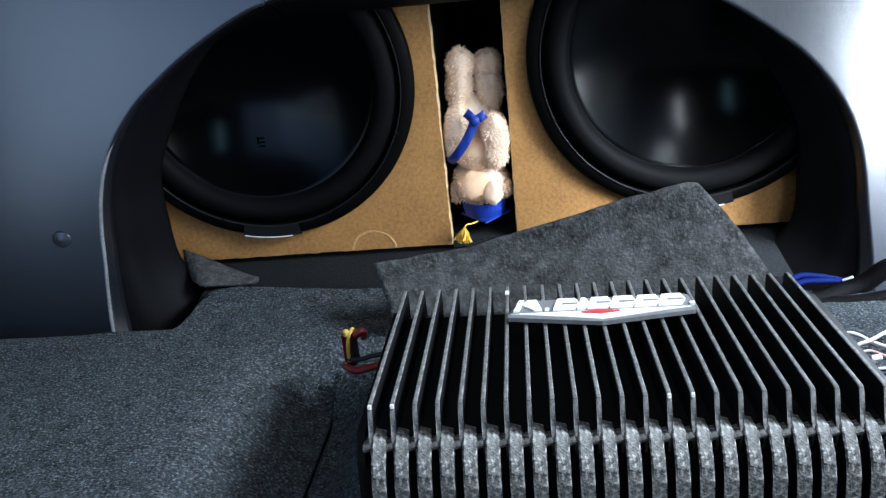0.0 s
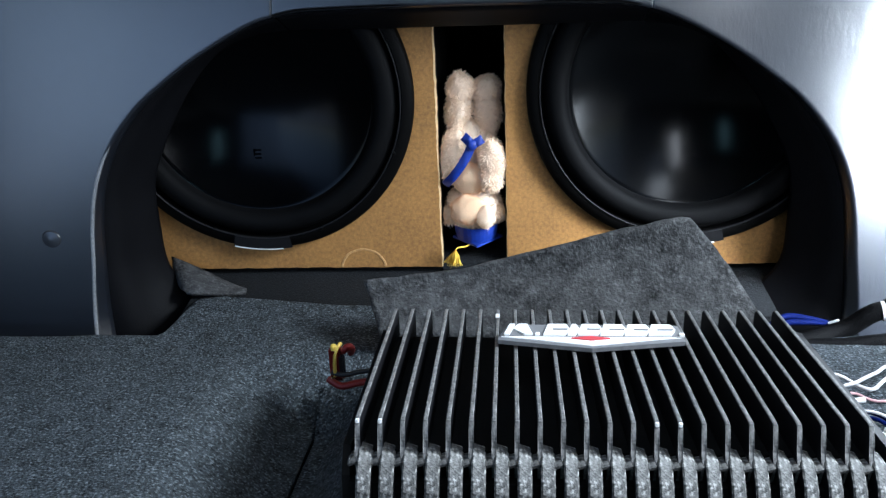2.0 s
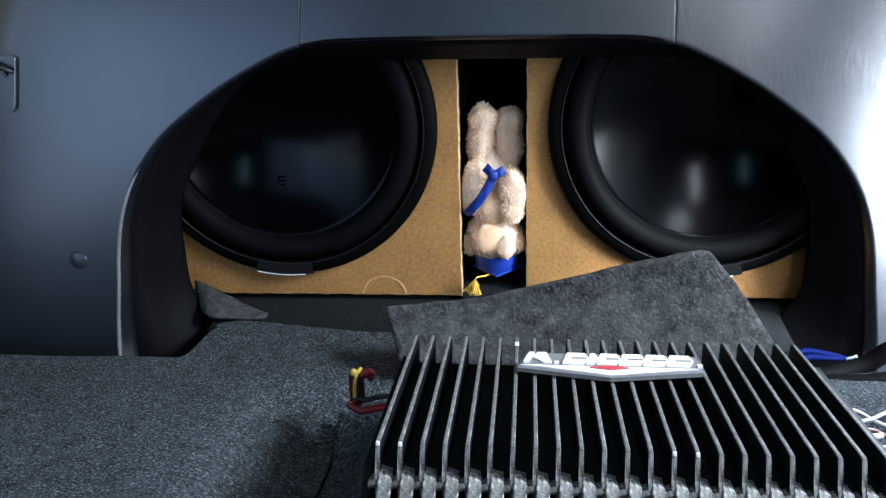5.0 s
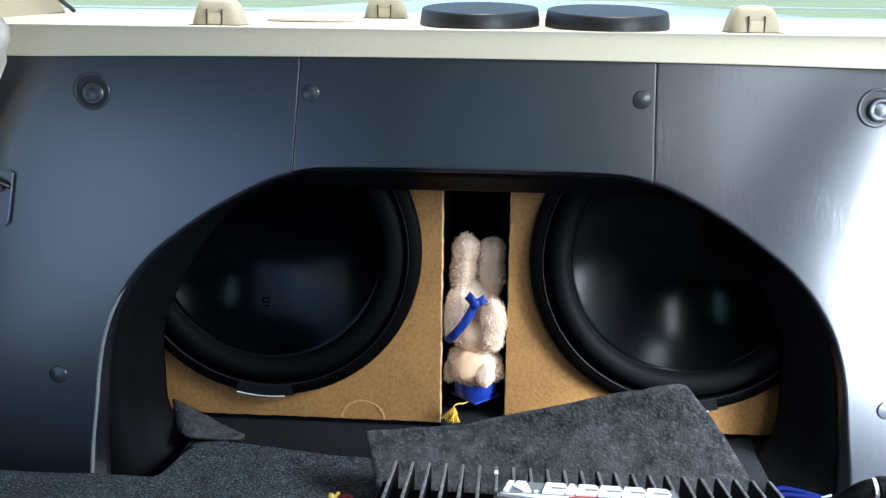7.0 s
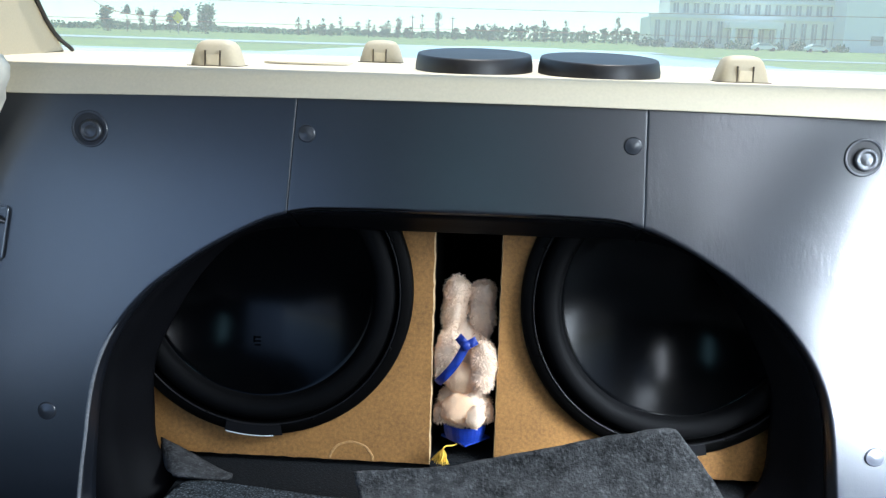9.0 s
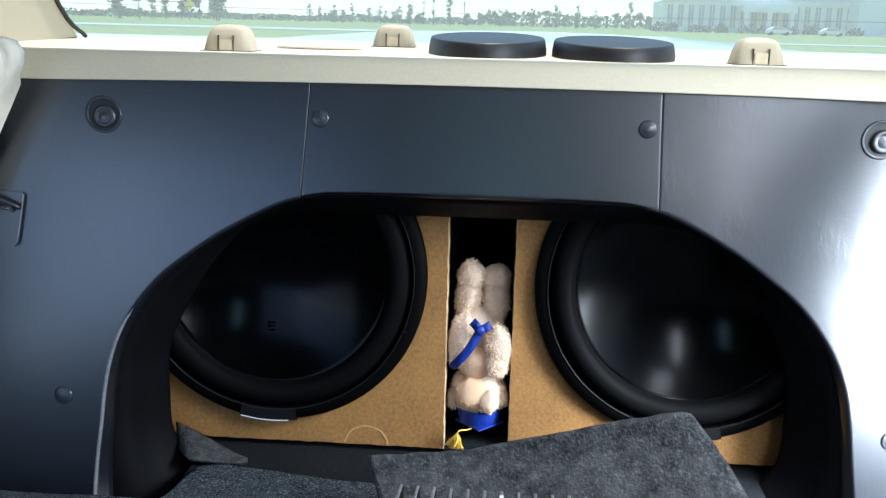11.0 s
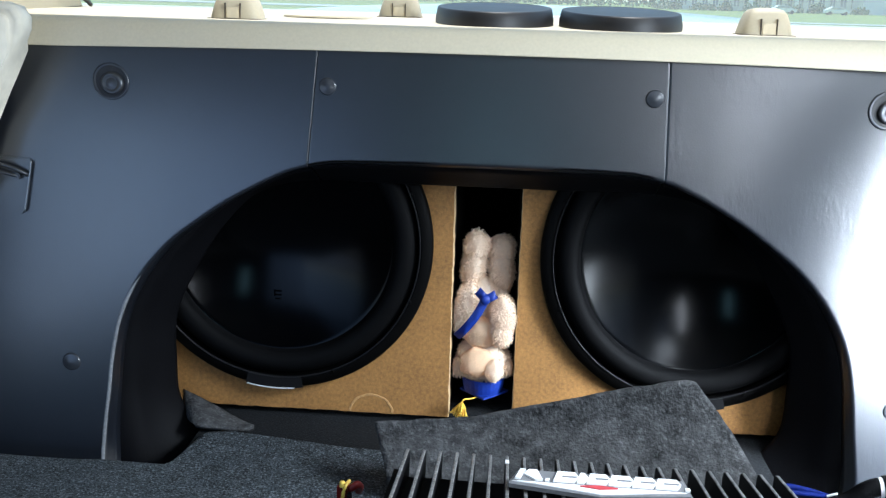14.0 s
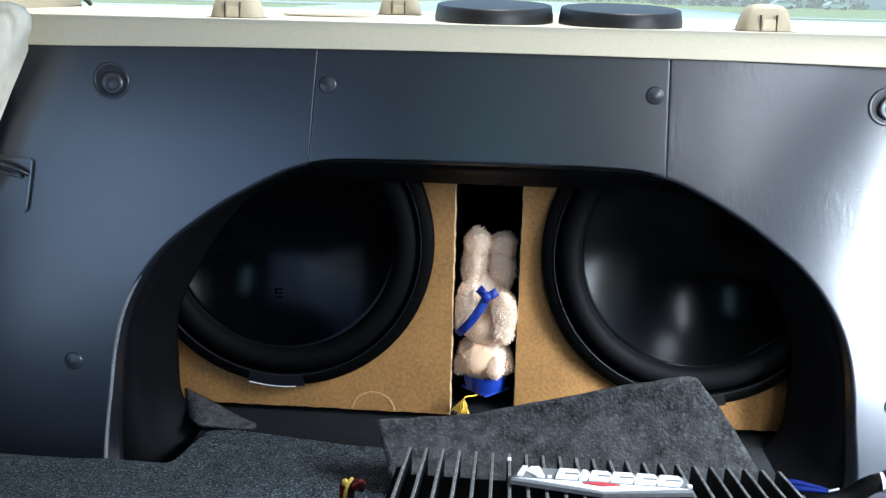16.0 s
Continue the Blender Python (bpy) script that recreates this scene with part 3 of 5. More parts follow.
bm = prism([(-0.63, 0.282), (-0.563, 0.286), (-0.559, 0.290), (-0.5465, 0.351), (-0.5475, 0.355), (-0.63, 0.360)], -0.112, -0.1045, "y")
bmesh.ops.bevel(bm, geom=bm.edges[:], offset=0.0015, segments=2, affect="EDGES")
part("latch_plate", bm, VINYL, latch)
part("plate_rim", tube([(-0.5595, -0.1135, 0.290), (-0.5525, -0.1135, 0.322), (-0.5465, -0.1135, 0.3525)], 0.0010, 6), DULL_STEEL, latch, "thin bright steel edge", smooth=True)
part("strap_loop", tube([(-0.61, -0.118, 0.352), (-0.59, -0.122, 0.3505), (-0.570, -0.122, 0.346), (-0.556, -0.118, 0.339), (-0.553, -0.113, 0.335)], 0.0026, 8), GUNMETAL, latch, "dark steel loop", smooth=True)
part("buckle", box(-0.572, -0.560, -0.119, -0.112, 0.330, 0.338, 0.0015), GUNMETAL, latch, "dark steel buckle")
part("strap_loop", tube([(-0.605, -0.119, 0.343), (-0.588, -0.122, 0.341), (-0.572, -0.121, 0.337), (-0.562, -0.116, 0.333)], 0.0020, 8), GUNMETAL, latch, "dark steel loop", smooth=True)

for holder in (panel_w, panel_c, panel_e, latch):
    for ob in holder.children_recursive:
        if ob.name.split(".")[0] not in ("panel_skin", "opening_lip", "edge_bead"):
            for v in ob.data.vertices:
                v.co = lean_back((v.co.x, v.co.y - (0.004 if holder is latch else 0.0), v.co.z))

# cream bolster at the door side
prof = [(-0.80, 0.30), (-0.56, 0.30), (-0.545, 0.36), (-0.521, 0.410), (-0.503, 0.447), (-0.493, 0.466), (-0.481, 0.490), (-0.471, 0.512), (-0.470, 0.524), (-0.477, 0.535), (-0.492, 0.539), (-0.56, 0.540), (-0.80, 0.538)]
bm = prism(prof, -0.275, -0.225, "y")
bmesh.ops.bevel(bm, geom=[e for e in bm.edges if abs(e.verts[0].co.y - e.verts[1].co.y) < 1e-6], offset=0.010, segments=4, affect="EDGES")
for v in bm.verts:
    v.co = (0.04 + (v.co.x - 0.04) * 1.126, v.co.y + 0.12, 0.557 + (v.co.z - 0.557) * 1.126)
solid("seat_bolster", bm, CREAM, "cream leather bolster at the side of the seat back", "bolster", smooth=True)

# ---- speaker box ----
speaker_box = thing("speaker_box", "raw brown fibreboard speaker box with a tall open port", "speaker box")
SUB_X, SUB_Z, SUB_R, SLOT = 0.2725, 0.2385, 0.2030, 0.0430


def baffle(sign):
    """A board from the port outwards with a round cut-out; its port edge is ragged."""
    lo, hi, bot, top = SLOT, 0.66, 0.0, 0.44
    cx, r = SUB_X, 0.178
    bm = bmesh.new()
    rng = random.Random(5 + sign)
    n = 240
    ring_in, ring_out = [], []
    for i in range(n):
        w = 2 * math.pi * i / n
        c, s = math.cos(w), math.sin(w)
        ring_in.append((cx + r * c, SUB_Z + r * s))
        k = min(((hi - cx) / c) if c > 1e-9 else 9, ((lo - cx) / c) if c < -1e-9 else 9, ((top - SUB_Z) / s) if s > 1e-9 else 9, ((bot - SUB_Z) / s) if s < -1e-9 else 9)
        x, z = cx + k * c, SUB_Z + k * s
        if abs(x - lo) < 1e-6:
            x += rng.uniform(-0.0007, 0.0006)
        elif abs(z - bot) < 1e-6:
            z += rng.uniform(0.0, 0.0012)
        ring_out.append((x, z))
    for cnr in ((lo, bot), (hi, bot), (lo, top), (hi, top)):
        k = min(range(n), key=lambda i: (ring_out[i][0] - cnr[0]) ** 2 + (ring_out[i][1] - cnr[1]) ** 2)
        ring_out[k] = cnr
    chamfer = [(x + (0.0012 if abs(x - lo) < 0.002 else 0), z) for x, z in ring_out]
    layers = []
    for pts, y in ((ring_in, 0.019), (ring_in, 0.0), (chamfer, 0.0), (ring_out, 0.0012), (ring_out, 0.019)):
        layers.append([bm.verts.new((sign * x, y, z)) for x, z in pts])
    for a, b in zip(layers, layers[1:] + layers[:1]):
        for i in range(n):
            f = bm.faces.new((a[i], a[(i + 1) % n], b[(i + 1) % n], b[i]))
            if a is layers[2] or a is layers[3]:
                f.material_index = 1
    ob = part("baffle_board", bm, MDF, speaker_box)
    ob.data.materials.append(MDF_EDGE)
    return ob


baffle(-1)
baffle(1)
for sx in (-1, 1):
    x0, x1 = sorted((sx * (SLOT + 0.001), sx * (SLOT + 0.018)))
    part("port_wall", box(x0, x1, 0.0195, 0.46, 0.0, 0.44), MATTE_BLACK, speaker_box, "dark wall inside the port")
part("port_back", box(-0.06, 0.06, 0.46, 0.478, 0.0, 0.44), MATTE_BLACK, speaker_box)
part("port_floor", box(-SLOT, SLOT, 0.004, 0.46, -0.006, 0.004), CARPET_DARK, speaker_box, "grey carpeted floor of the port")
part("box_top", box(-0.66, 0.66, 0.0, 0.48, 0.441, 0.459), MDF, speaker_box)
for sx in (-1, 1):
    x0, x1 = sorted((sx * 0.642, sx * 0.66))
    part("box_side", box(x0, x1, 0.0195, 0.48, 0.0, 0.44), MDF, speaker_box)
ring = []
for a in np.linspace(0.02, math.pi - 0.02, 40):
    wob = 1 + 0.012 * math.sin(9 * a)
    ring.append([(-0.150 + r * wob * math.cos(a), y, 0.0012 + 0.88 * r * wob * math.sin(a)) for r, y in ((0.0312, 0.0004), (0.0305, -0.0006), (0.0280, -0.0006), (0.0268, 0.0004))])
part("round_mark", sheet(ring), material("pale_fibreboard", (0.40, 0.22, 0.08), 0.8, spread=0.45, grain=260, bump=0.3, bump_scale=500), speaker_box, "pale half-round ring mark on the board")


# ---- subwoofers ----
CONE_R, CONE_DEEP = 0.1500, 0.038


def subwoofer(x):
    ob = thing("subwoofer", "large black subwoofer with a glossy dished cone", "subwoofer", "subwoofers in the box", at=(x, 0, SUB_Z))
    part("mounting_ring", lathe([(SUB_R, -0.0006), (SUB_R, -0.009), (SUB_R - 0.002, -0.0125), (0.1895, -0.0155), (0.1870, -0.0150), (0.1862, -0.008), (0.1862, 0.004)], 120), GASKET, ob, smooth=True)
    part("trim_line", lathe([(0.1876, -0.0150), (0.1871, -0.0168), (0.1863, -0.0170), (0.1856, -0.015)], 120), TRIM_BLACK, ob, "thin raised rim", smooth=True)
    roll = [(0.1858, -0.002), (0.1835, -0.004)] + [(0.1665 + 0.0150 * math.cos(a), -0.005 - 0.0150 * math.sin(a)) for a in np.linspace(0.0, math.pi, 15)] + [(0.1500, -0.003)]
    part("surround", lathe(roll, 120), RUBBER, ob, "rolled rubber surround", smooth=True)
    first = -103.0 if x < 0 else -98.0
    dish = [(CONE_R + 0.0005, -0.0020)] + [(CONE_R * k, CONE_DEEP - (CONE_DEEP + 0.002) * k ** 2) for k in np.linspace(0.995, 0, 40)]
    part("cone", lathe(dish, 120), CONE, ob, "glossy black dished cone", smooth=True)
    part("basket", lathe([(0.172, 0.006), (0.16, 0.08), (0.10, 0.16), (0.0, 0.17)], 48), BLACK, ob)
    arc = []
    for a in np.linspace(radians(first - 0.5), radians(first + 22), 14):
        arc.append([(r * math.cos(a), y, r * math.sin(a)) for r, y in ((SUB_R - 0.0005, -0.0120), (SUB_R - 0.0005, -0.0165), (SUB_R - 0.0165, -0.0182), (SUB_R - 0.0165, -0.0140))])
    tab = part("maker_tab", sheet(arc), TRIM_BLACK, ob, "small glossy black tab on the ring")
    arc = []
    for a in np.linspace(radians(first), radians(first + 18.5), 12):
        arc.append([(r * math.cos(a), y, r * math.sin(a)) for r, y in ((SUB_R + 0.0003, -0.0140), (SUB_R + 0.0003, -0.0168), (SUB_R - 0.0012, -0.0172), (SUB_R - 0.0016, -0.0150))])
    # White in place of a chrome line, its shine put into the colour.
    part("tab_edge", sheet(arc), WHITE, tab, "white edge for the shine of the tab")
    for k in range(8):
        a = radians(22.5 + 45 * k)
        part("screw", lathe([(0.0030, -0.010), (0.0030, -0.0160), (0.0022, -0.0168), (0.0, -0.0162)], 12, (0.188 * math.cos(a), 0, 0.188 * math.sin(a))), GASKET, ob, smooth=True)
    bars = bmesh.new()
    for i, (dx, dz, wx, wz) in enumerate(((-0.016, -0.082, 0.002, 0.012), (-0.011, -0.078, 0.008, 0.002), (-0.011, -0.083, 0.008, 0.002), (-0.011, -0.088, 0.008, 0.002))):
        y = CONE_DEEP - (CONE_DEEP + 0.002) * (math.hypot(dx, dz) / CONE_R) ** 2
        box(dx - wx / 2, dx + wx / 2, y - 0.0010, y + 0.001, dz - wz / 2, dz + wz / 2, bm=bars)
    if x < 0:
        part("cone_mark", bars, CONE, ob, "small faint moulded marking")
    else:
        bars.free()
    return ob


subwoofer(-SUB_X)
subwoofer(SUB_X)


# ---- carpets ----
# Unseen blocks added under the carpet to stop daylight leaking in.
SEAT = [(-1.085, -0.118), (-0.20, -0.118), (-0.20, -0.09), (-0.36, -0.08), (-1.085, 0.04)]
for x0, x1 in ((-0.815, -0.17), (-0.082, 0.815)):
    solid("seat_base", prism(SEAT, x0, x1, "x"), MATTE_BLACK, "unseen black block that stops light under the carpet", "seat base", kind="structure")
BACK = [(-0.90, -0.197), (-0.368, -0.196), (-0.362, -0.174), (-0.354, -0.088), (-0.317, -0.084), (-0.239, -0.101), (-0.164, -0.118), (-0.10, -0.124), (0.05, -0.15), (0.33, -0.18), (0.385, -0.213), (0.90, -0.214)]


def ground_z(x, y):
    return -0.011 + 0.172 * 0.06 * math.log1p(math.exp(min(30.0, (-0.2 - y) / 0.06))) + 0.0035 * noise.noise((x * 7, y * 7, 0.3)) + 0.0012 * noise.noise((x * 30, y * 30, 1.3))


def carpet_sheet(name, label, xs, keep, lift, mat, thick):
    rows = []
    for x in xs:
        yb = between(BACK, x)
        row = []
        for k in range(61):
            y = yb + (-1.08 - yb) * (k / 60) ** 1.35
            row.append((x, y, ground_z(x, y) + lift(x, y)) if keep(x, y) else None)
        rows.append(row)
    ob = solid(name, sheet(rows), mat, label, "carpet", kind="structure", smooth=True)
    return thicken(ob, thick)


def valley(x, y):
    """The carpet dips towards the gap beside the amplifier."""
    a = max(0.0, min(1.0, (-0.25 - y) / 0.08))
    b = max(0.0, min(1.0, (x + 0.270) / 0.115))
    return 0.050 * a * b * b * (3 - 2 * b)


xs_w = list(np.linspace(-0.82, -0.40, 26)) + list(np.linspace(-0.385, -0.345, 9)) + list(np.linspace(-0.335, -0.1575, 40)) + list(np.linspace(-0.150, -0.085, 12))

carpet_sheet("carpet_west", "charcoal speckled carpet over the seat base", xs_w, lambda x, y: x < -0.157 or y > -0.300,
             lambda x, y: 0.001 - valley(x, y), CARPET, 0.010)
carpet_sheet("carpet_east", "charcoal speckled carpet under the amplifier", [-0.1535, -0.147, -0.135, -0.12, -0.105, -0.095, -0.087] + list(np.linspace(-0.08, 0.82, 46)), lambda x, y: x > -0.09 or y < -0.295,
             lambda x, y: (-0.006 if x < 0.30 else 0.004) - 0.046 * max(0.0, min(1.0, (-0.087 - x) / 0.045)) * max(0.0, min(1.0, (-0.30 - y) / 0.07)), CARPET, 0.010)
rows = []
for i in range(14):
    u = i / 13
    row = []
    for k in range(8):
        v = k / 7
        wide = 0.068 * (1 - u) ** 0.8 * min(1.0, 0.25 + 3.0 * u) + 0.006
        row.append((-0.412 + 0.112 * u + 0.018 * v * (1 - u), -0.006 - 0.046 * u - wide * v, -0.008 + 0.025 * (1 - u) ** 1.4 * (1 - 0.75 * v) + 0.004 * math.sin(math.pi * v) * (1 - u) + 0.002 * math.sin(5 * u)))
    rows.append(row)
thicken(solid("carpet_scrap", sheet(rows), CARPET_FLAP, "upturned corner of charcoal carpet by the panel", "carpet", smooth=True), 0.006)

# Added black filler that keeps leaking light out of the carpet gap.
bm = box(-0.169, -0.083, -1.08, -0.20, -0.118, -0.085)
box(-0.169, -0.083, -0.31, -0.20, -0.085, -0.042, bm=bm)
solid("seat_gap", bm, MATTE_BLACK, "unseen black filler that stops light in the gap", "seat base", kind="structure")

# loose flap standing up behind the amplifier, its far corner lifted highest
TOP_EDGE = [(0, 0.086), (0.12, 0.091), (0.3, 0.098), (0.5, 0.117), (0.7, 0.136), (0.9, 0.152), (0.97, 0.156), (1, 0.154)]
rows = []
for i in range(57):
    u = i / 56
    front = (-0.094 + 0.414 * u, -0.266, 0.044)
    rear = (-0.116 + 0.356 * u + 0.004 * math.sin(math.pi * u), -0.214 - 0.004 * math.sin(3 * u), between(TOP_EDGE, u) + 0.0010 * noise.noise((u * 14, 0.5, 0.0)))
    row = []
    for k in range(29):
        v = k / 28
        if v < 0.22:
            w = v / 0.22
            p = (front[0], -0.236 + (front[1] + 0.236) * w ** 0.5, -0.004 + (front[2] + 0.004) * w)
        else:
            w = (v - 0.22) / 0.78
            belly = 0.010 * math.sin(math.pi * w) * (0.4 + u)
            p = tuple(a + (b - a) * w for a, b in zip(front, rear))
            p = (p[0] + (0.004 * math.sin(math.pi * w) if u > 0.9 else 0.0), p[1] + belly + 0.004 * noise.noise((u * 4, w * 3, 7.0)), p[2] + 0.0012 * noise.noise((p[0] * 40, w * 12, 2.0)))
        row.append(p)
    rows.append(row)
flap_thing = thing("carpet_flap", "loose worn grey carpet flap standing up behind the amplifier", "carpet flap", at=(0.10, -0.22, 0.0))
thicken(part("top_layer", sheet([[(x - 0.10, y + 0.22, z) for x, y, z in r] for r in rows]), CARPET_FLAP, flap_thing, "worn grey carpet surface", smooth=True), 0.0035)
thicken(part("backing", sheet([[(x - 0.10, y + 0.2242, z - 0.0012) for x, y, z in r[6:]] for r in rows[1:-1]]), MATTE_BLACK, flap_thing, "thin dark felt backing", smooth=True), 0.0012)
rng = random.Random(9)
bm = bmesh.new()
for _ in range(9):
    x, y = rng.uniform(-0.40, 0.40), rng.uniform(-0.10, -0.012)
    s = rng.uniform(0.0004, 0.0010)
    box(x - s, x + s, y - s, y + s, -0.008, -0.008 + 1.5 * s, bm=bm)
for _ in range(16):
    x, y = rng.uniform(-0.55, -0.17), rng.uniform(-0.60, -0.22)
    s, z = rng.uniform(0.0003, 0.0007), ground_z(x, y) - valley(x, y) + 0.001
    box(x - s, x + s, y - s, y + s, z, z + 1.5 * s, bm=bm)
tagged(solid("lint_crumbs", bm, WHITE, "tiny pale crumbs on the dark floor", "crumbs"), kind="stuff")

# ---- amplifier ----
TILT = 9.5
amp = thing("amplifier", "black finned car amplifier with a silver badge on the carpet", "amplifier", at=(0.1165, -0.4935, 0.0424), turn=(-TILT, 0.8, 0))
FINS, PITCH, X0 = 23, 0.358 / 22, -0.179
part("case", box(-0.184, 0.190, -0.126, 0.118, 0.004, 0.074, 0.002), MATTE_BLACK, amp)


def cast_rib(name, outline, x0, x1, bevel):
    """A cast rib: shade coloured into the flanks, light into the grey textured narrow faces."""
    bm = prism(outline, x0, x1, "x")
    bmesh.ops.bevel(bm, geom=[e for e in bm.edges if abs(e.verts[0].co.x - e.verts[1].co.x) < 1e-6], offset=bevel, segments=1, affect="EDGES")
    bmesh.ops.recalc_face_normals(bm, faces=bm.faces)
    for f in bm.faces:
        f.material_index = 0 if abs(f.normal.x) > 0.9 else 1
    return mesh(name, bm, FIN_BLACK, FIN_LIT_EDGE if name == "fin" else TOOTH_GREY)


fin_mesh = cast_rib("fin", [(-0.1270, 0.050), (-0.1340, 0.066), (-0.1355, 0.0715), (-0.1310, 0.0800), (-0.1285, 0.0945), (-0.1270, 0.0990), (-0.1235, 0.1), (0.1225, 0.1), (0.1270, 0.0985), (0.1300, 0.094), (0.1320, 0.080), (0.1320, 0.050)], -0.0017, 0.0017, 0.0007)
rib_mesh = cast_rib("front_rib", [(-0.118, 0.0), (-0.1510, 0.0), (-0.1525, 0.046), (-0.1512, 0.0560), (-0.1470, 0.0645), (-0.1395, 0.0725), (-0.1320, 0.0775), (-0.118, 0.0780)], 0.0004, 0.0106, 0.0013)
for v in rib_mesh.vertices:
    if v.co.z > 0.04:
        v.co.z -= 0.36 * v.co.x
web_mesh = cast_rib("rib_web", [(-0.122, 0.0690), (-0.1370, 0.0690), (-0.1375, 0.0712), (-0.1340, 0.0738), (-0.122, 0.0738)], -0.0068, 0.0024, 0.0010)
for v in web_mesh.vertices:
    if v.co.x < -0.001:
        v.co.z -= 0.0020
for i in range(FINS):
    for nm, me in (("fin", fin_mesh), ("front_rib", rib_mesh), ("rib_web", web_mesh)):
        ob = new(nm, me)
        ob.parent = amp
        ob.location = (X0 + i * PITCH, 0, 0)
END = [(-0.136, 0.004), (-0.136, 0.060), (-0.124, 0.078), (0.112, 0.082), (0.124, 0.068), (0.124, 0.004)]
part("end_plate", prism(END, -0.1905, -0.1845, "x"), MATTE_BLACK, amp, "black end plate")
part("end_plate", prism(END, 0.1945, 0.2005, "x"), BLACK, amp, "black end plate")
part("front_plate", box(-0.184, 0.194, -0.1400, -0.126, 0.0, 0.056), MATTE_BLACK, amp)
# White stands in for the shine of bare metal on these fin tips.
for k in (0, 1, 13, 14):
    x = X0 + k * PITCH
    part("bare_tip", box(x - 0.0014, x + 0.0014, -0.1290, -0.1262, 0.0965, 0.0998, 0.0005), WHITE, amp, "white fin tip in place of a glint")
x = X0 + 6 * PITCH
part("bare_tip", box(x - 0.0019, x + 0.0019, 0.098, 0.108, 0.099, 0.1006, 0.0004), WHITE, amp, "white paint fleck on a fin")

# badge: plain coloured shapes on a silver arrow-shaped plate
BX, BY, BZ = -0.0015, 0.0190, 0.0983
badge = part("badge", prism([(-0.0785 + BX, 0.0 + BY), (0.0 + BX, -0.0135 + BY), (0.0785 + BX, -0.0005 + BY), (0.0785 + BX, 0.004 + BY), (0.076 + BX, 0.0265 + BY), (-0.070 + BX, 0.0265 + BY), (-0.0785 + BX, 0.004 + BY)], BZ + 0.0020, BZ + 0.0058, "z"), SILVER, amp, "silver arrow-shaped badge plate")
part("badge_face", prism([(-0.060 + BX, 0.0025 + BY), (0.0 + BX, -0.0095 + BY), (0.060 + BX, 0.0025 + BY), (0.076 + BX, 0.005 + BY), (-0.076 + BX, 0.005 + BY)], BZ + 0.0052, BZ + 0.0066, "z"), WHITE, badge, "white lower face")
part("badge_panel", prism([(-0.076 + BX, 0.0052 + BY), (0.076 + BX, 0.0052 + BY), (0.074 + BX, 0.0255 + BY), (-0.069 + BX, 0.0255 + BY)], BZ + 0.006, BZ + 0.0070, "z"), BADGE_GREY, badge, "grey upper face")
part("badge_red", prism([(-0.017 + BX, 0.0010 + BY), (0.0 + BX, -0.0022 + BY), (0.016 + BX, 0.0010 + BY), (0.0 + BX, 0.0036 + BY)], BZ + 0.0068, BZ + 0.0082, "z"), RED, badge, "red lozenge")
shapes = [((-0.0735, 0.006), (-0.0690, 0.006), (-0.0640, 0.024), (-0.0685, 0.024)), ((-0.0655, 0.0155), (-0.0560, 0.006), (-0.0490, 0.006), (-0.0535, 0.024), (-0.0610, 0.024)), ((-0.0470, 0.0058), (-0.0435, 0.0058), (-0.0430, 0.0088), (-0.0465, 0.0088))]
for x, w in ((-0.0400, 0.0185), (-0.0195, 0.0065), (-0.0110, 0.0170), (0.0080, 0.0185), (0.0285, 0.0180), (0.0485, 0.0190)):
    shapes.append(((x, 0.0058), (x + w, 0.0058), (x + w + 0.0045, 0.0150), (x + w + 0.0015, 0.0240), (x + 0.0045, 0.0240)))
    if w > 0.01:
        slot = ((x + 0.008, 0.0128), (x + w + 0.002, 0.0128), (x + w + 0.003, 0.0155), (x + 0.0085, 0.0155))
        part("badge_groove", prism([(a + BX, b + BY) for a, b in slot], BZ + 0.0080, BZ + 0.0091, "z"), BADGE_GREY, badge)
badge.matrix_local = Matrix.Translation((0, BY - 0.02, BZ)) @ Matrix.Rotation(radians(9), 4, "X") @ Matrix.Translation((0, 0.02 - BY, -BZ))
shapes.append(((0.0745, 0.0055), (0.0785, 0.0055), (0.0785, 0.0092), (0.0745, 0.0092)))
for s in shapes:
    part("badge_bar", prism([(a + BX, b + BY) for a, b in s], BZ + 0.0066, BZ + 0.0088, "z"), WHITE, badge)

# power plug by the amplifier
plug = thing("power_plug", "red and yellow power plug on short cables", "plug", at=(-0.125, -0.335, 0.030))
part("plug_body", box(-0.011, 0.005, -0.010, 0.002, 0.004, 0.046, 0.003), RED_WIRE, plug, "dark red plug body")
part("plug_cap", box(0.0005, 0.0065, -0.0125, -0.004, 0.012, 0.038, 0.0015), BLACK, plug, "black plug side")
part("cable", tube([(-0.004, -0.014, 0.014), (-0.0035, -0.015, 0.03), (-0.001, -0.012, 0.046), (0.003, -0.003, 0.050)], 0.0022, 8), YELLOW_WIRE, plug, "yellow cable", smooth=True)
part("cable", tube([(0.006, -0.010, 0.044), (0.012, -0.010, 0.049), (0.015, -0.004, 0.044), (0.012, 0.004, 0.034)], 0.0044, 8), RED_WIRE, plug, "red cable", smooth=True)
part("cable", tube([(-0.012, -0.016, 0.012), (0.003, -0.022, 0.006), (0.022, -0.022, 0.010), (0.055, -0.02, 0.014)], 0.0042, 8), RED_WIRE, plug, "red cable", smooth=True)
part("cable", tube([(-0.008, -0.013, 0.018), (0.008, -0.016, 0.017), (0.026, -0.014, 0.020), (0.055, -0.012, 0.022)], 0.0030, 8), BLACK, plug, "black cable", smooth=True)
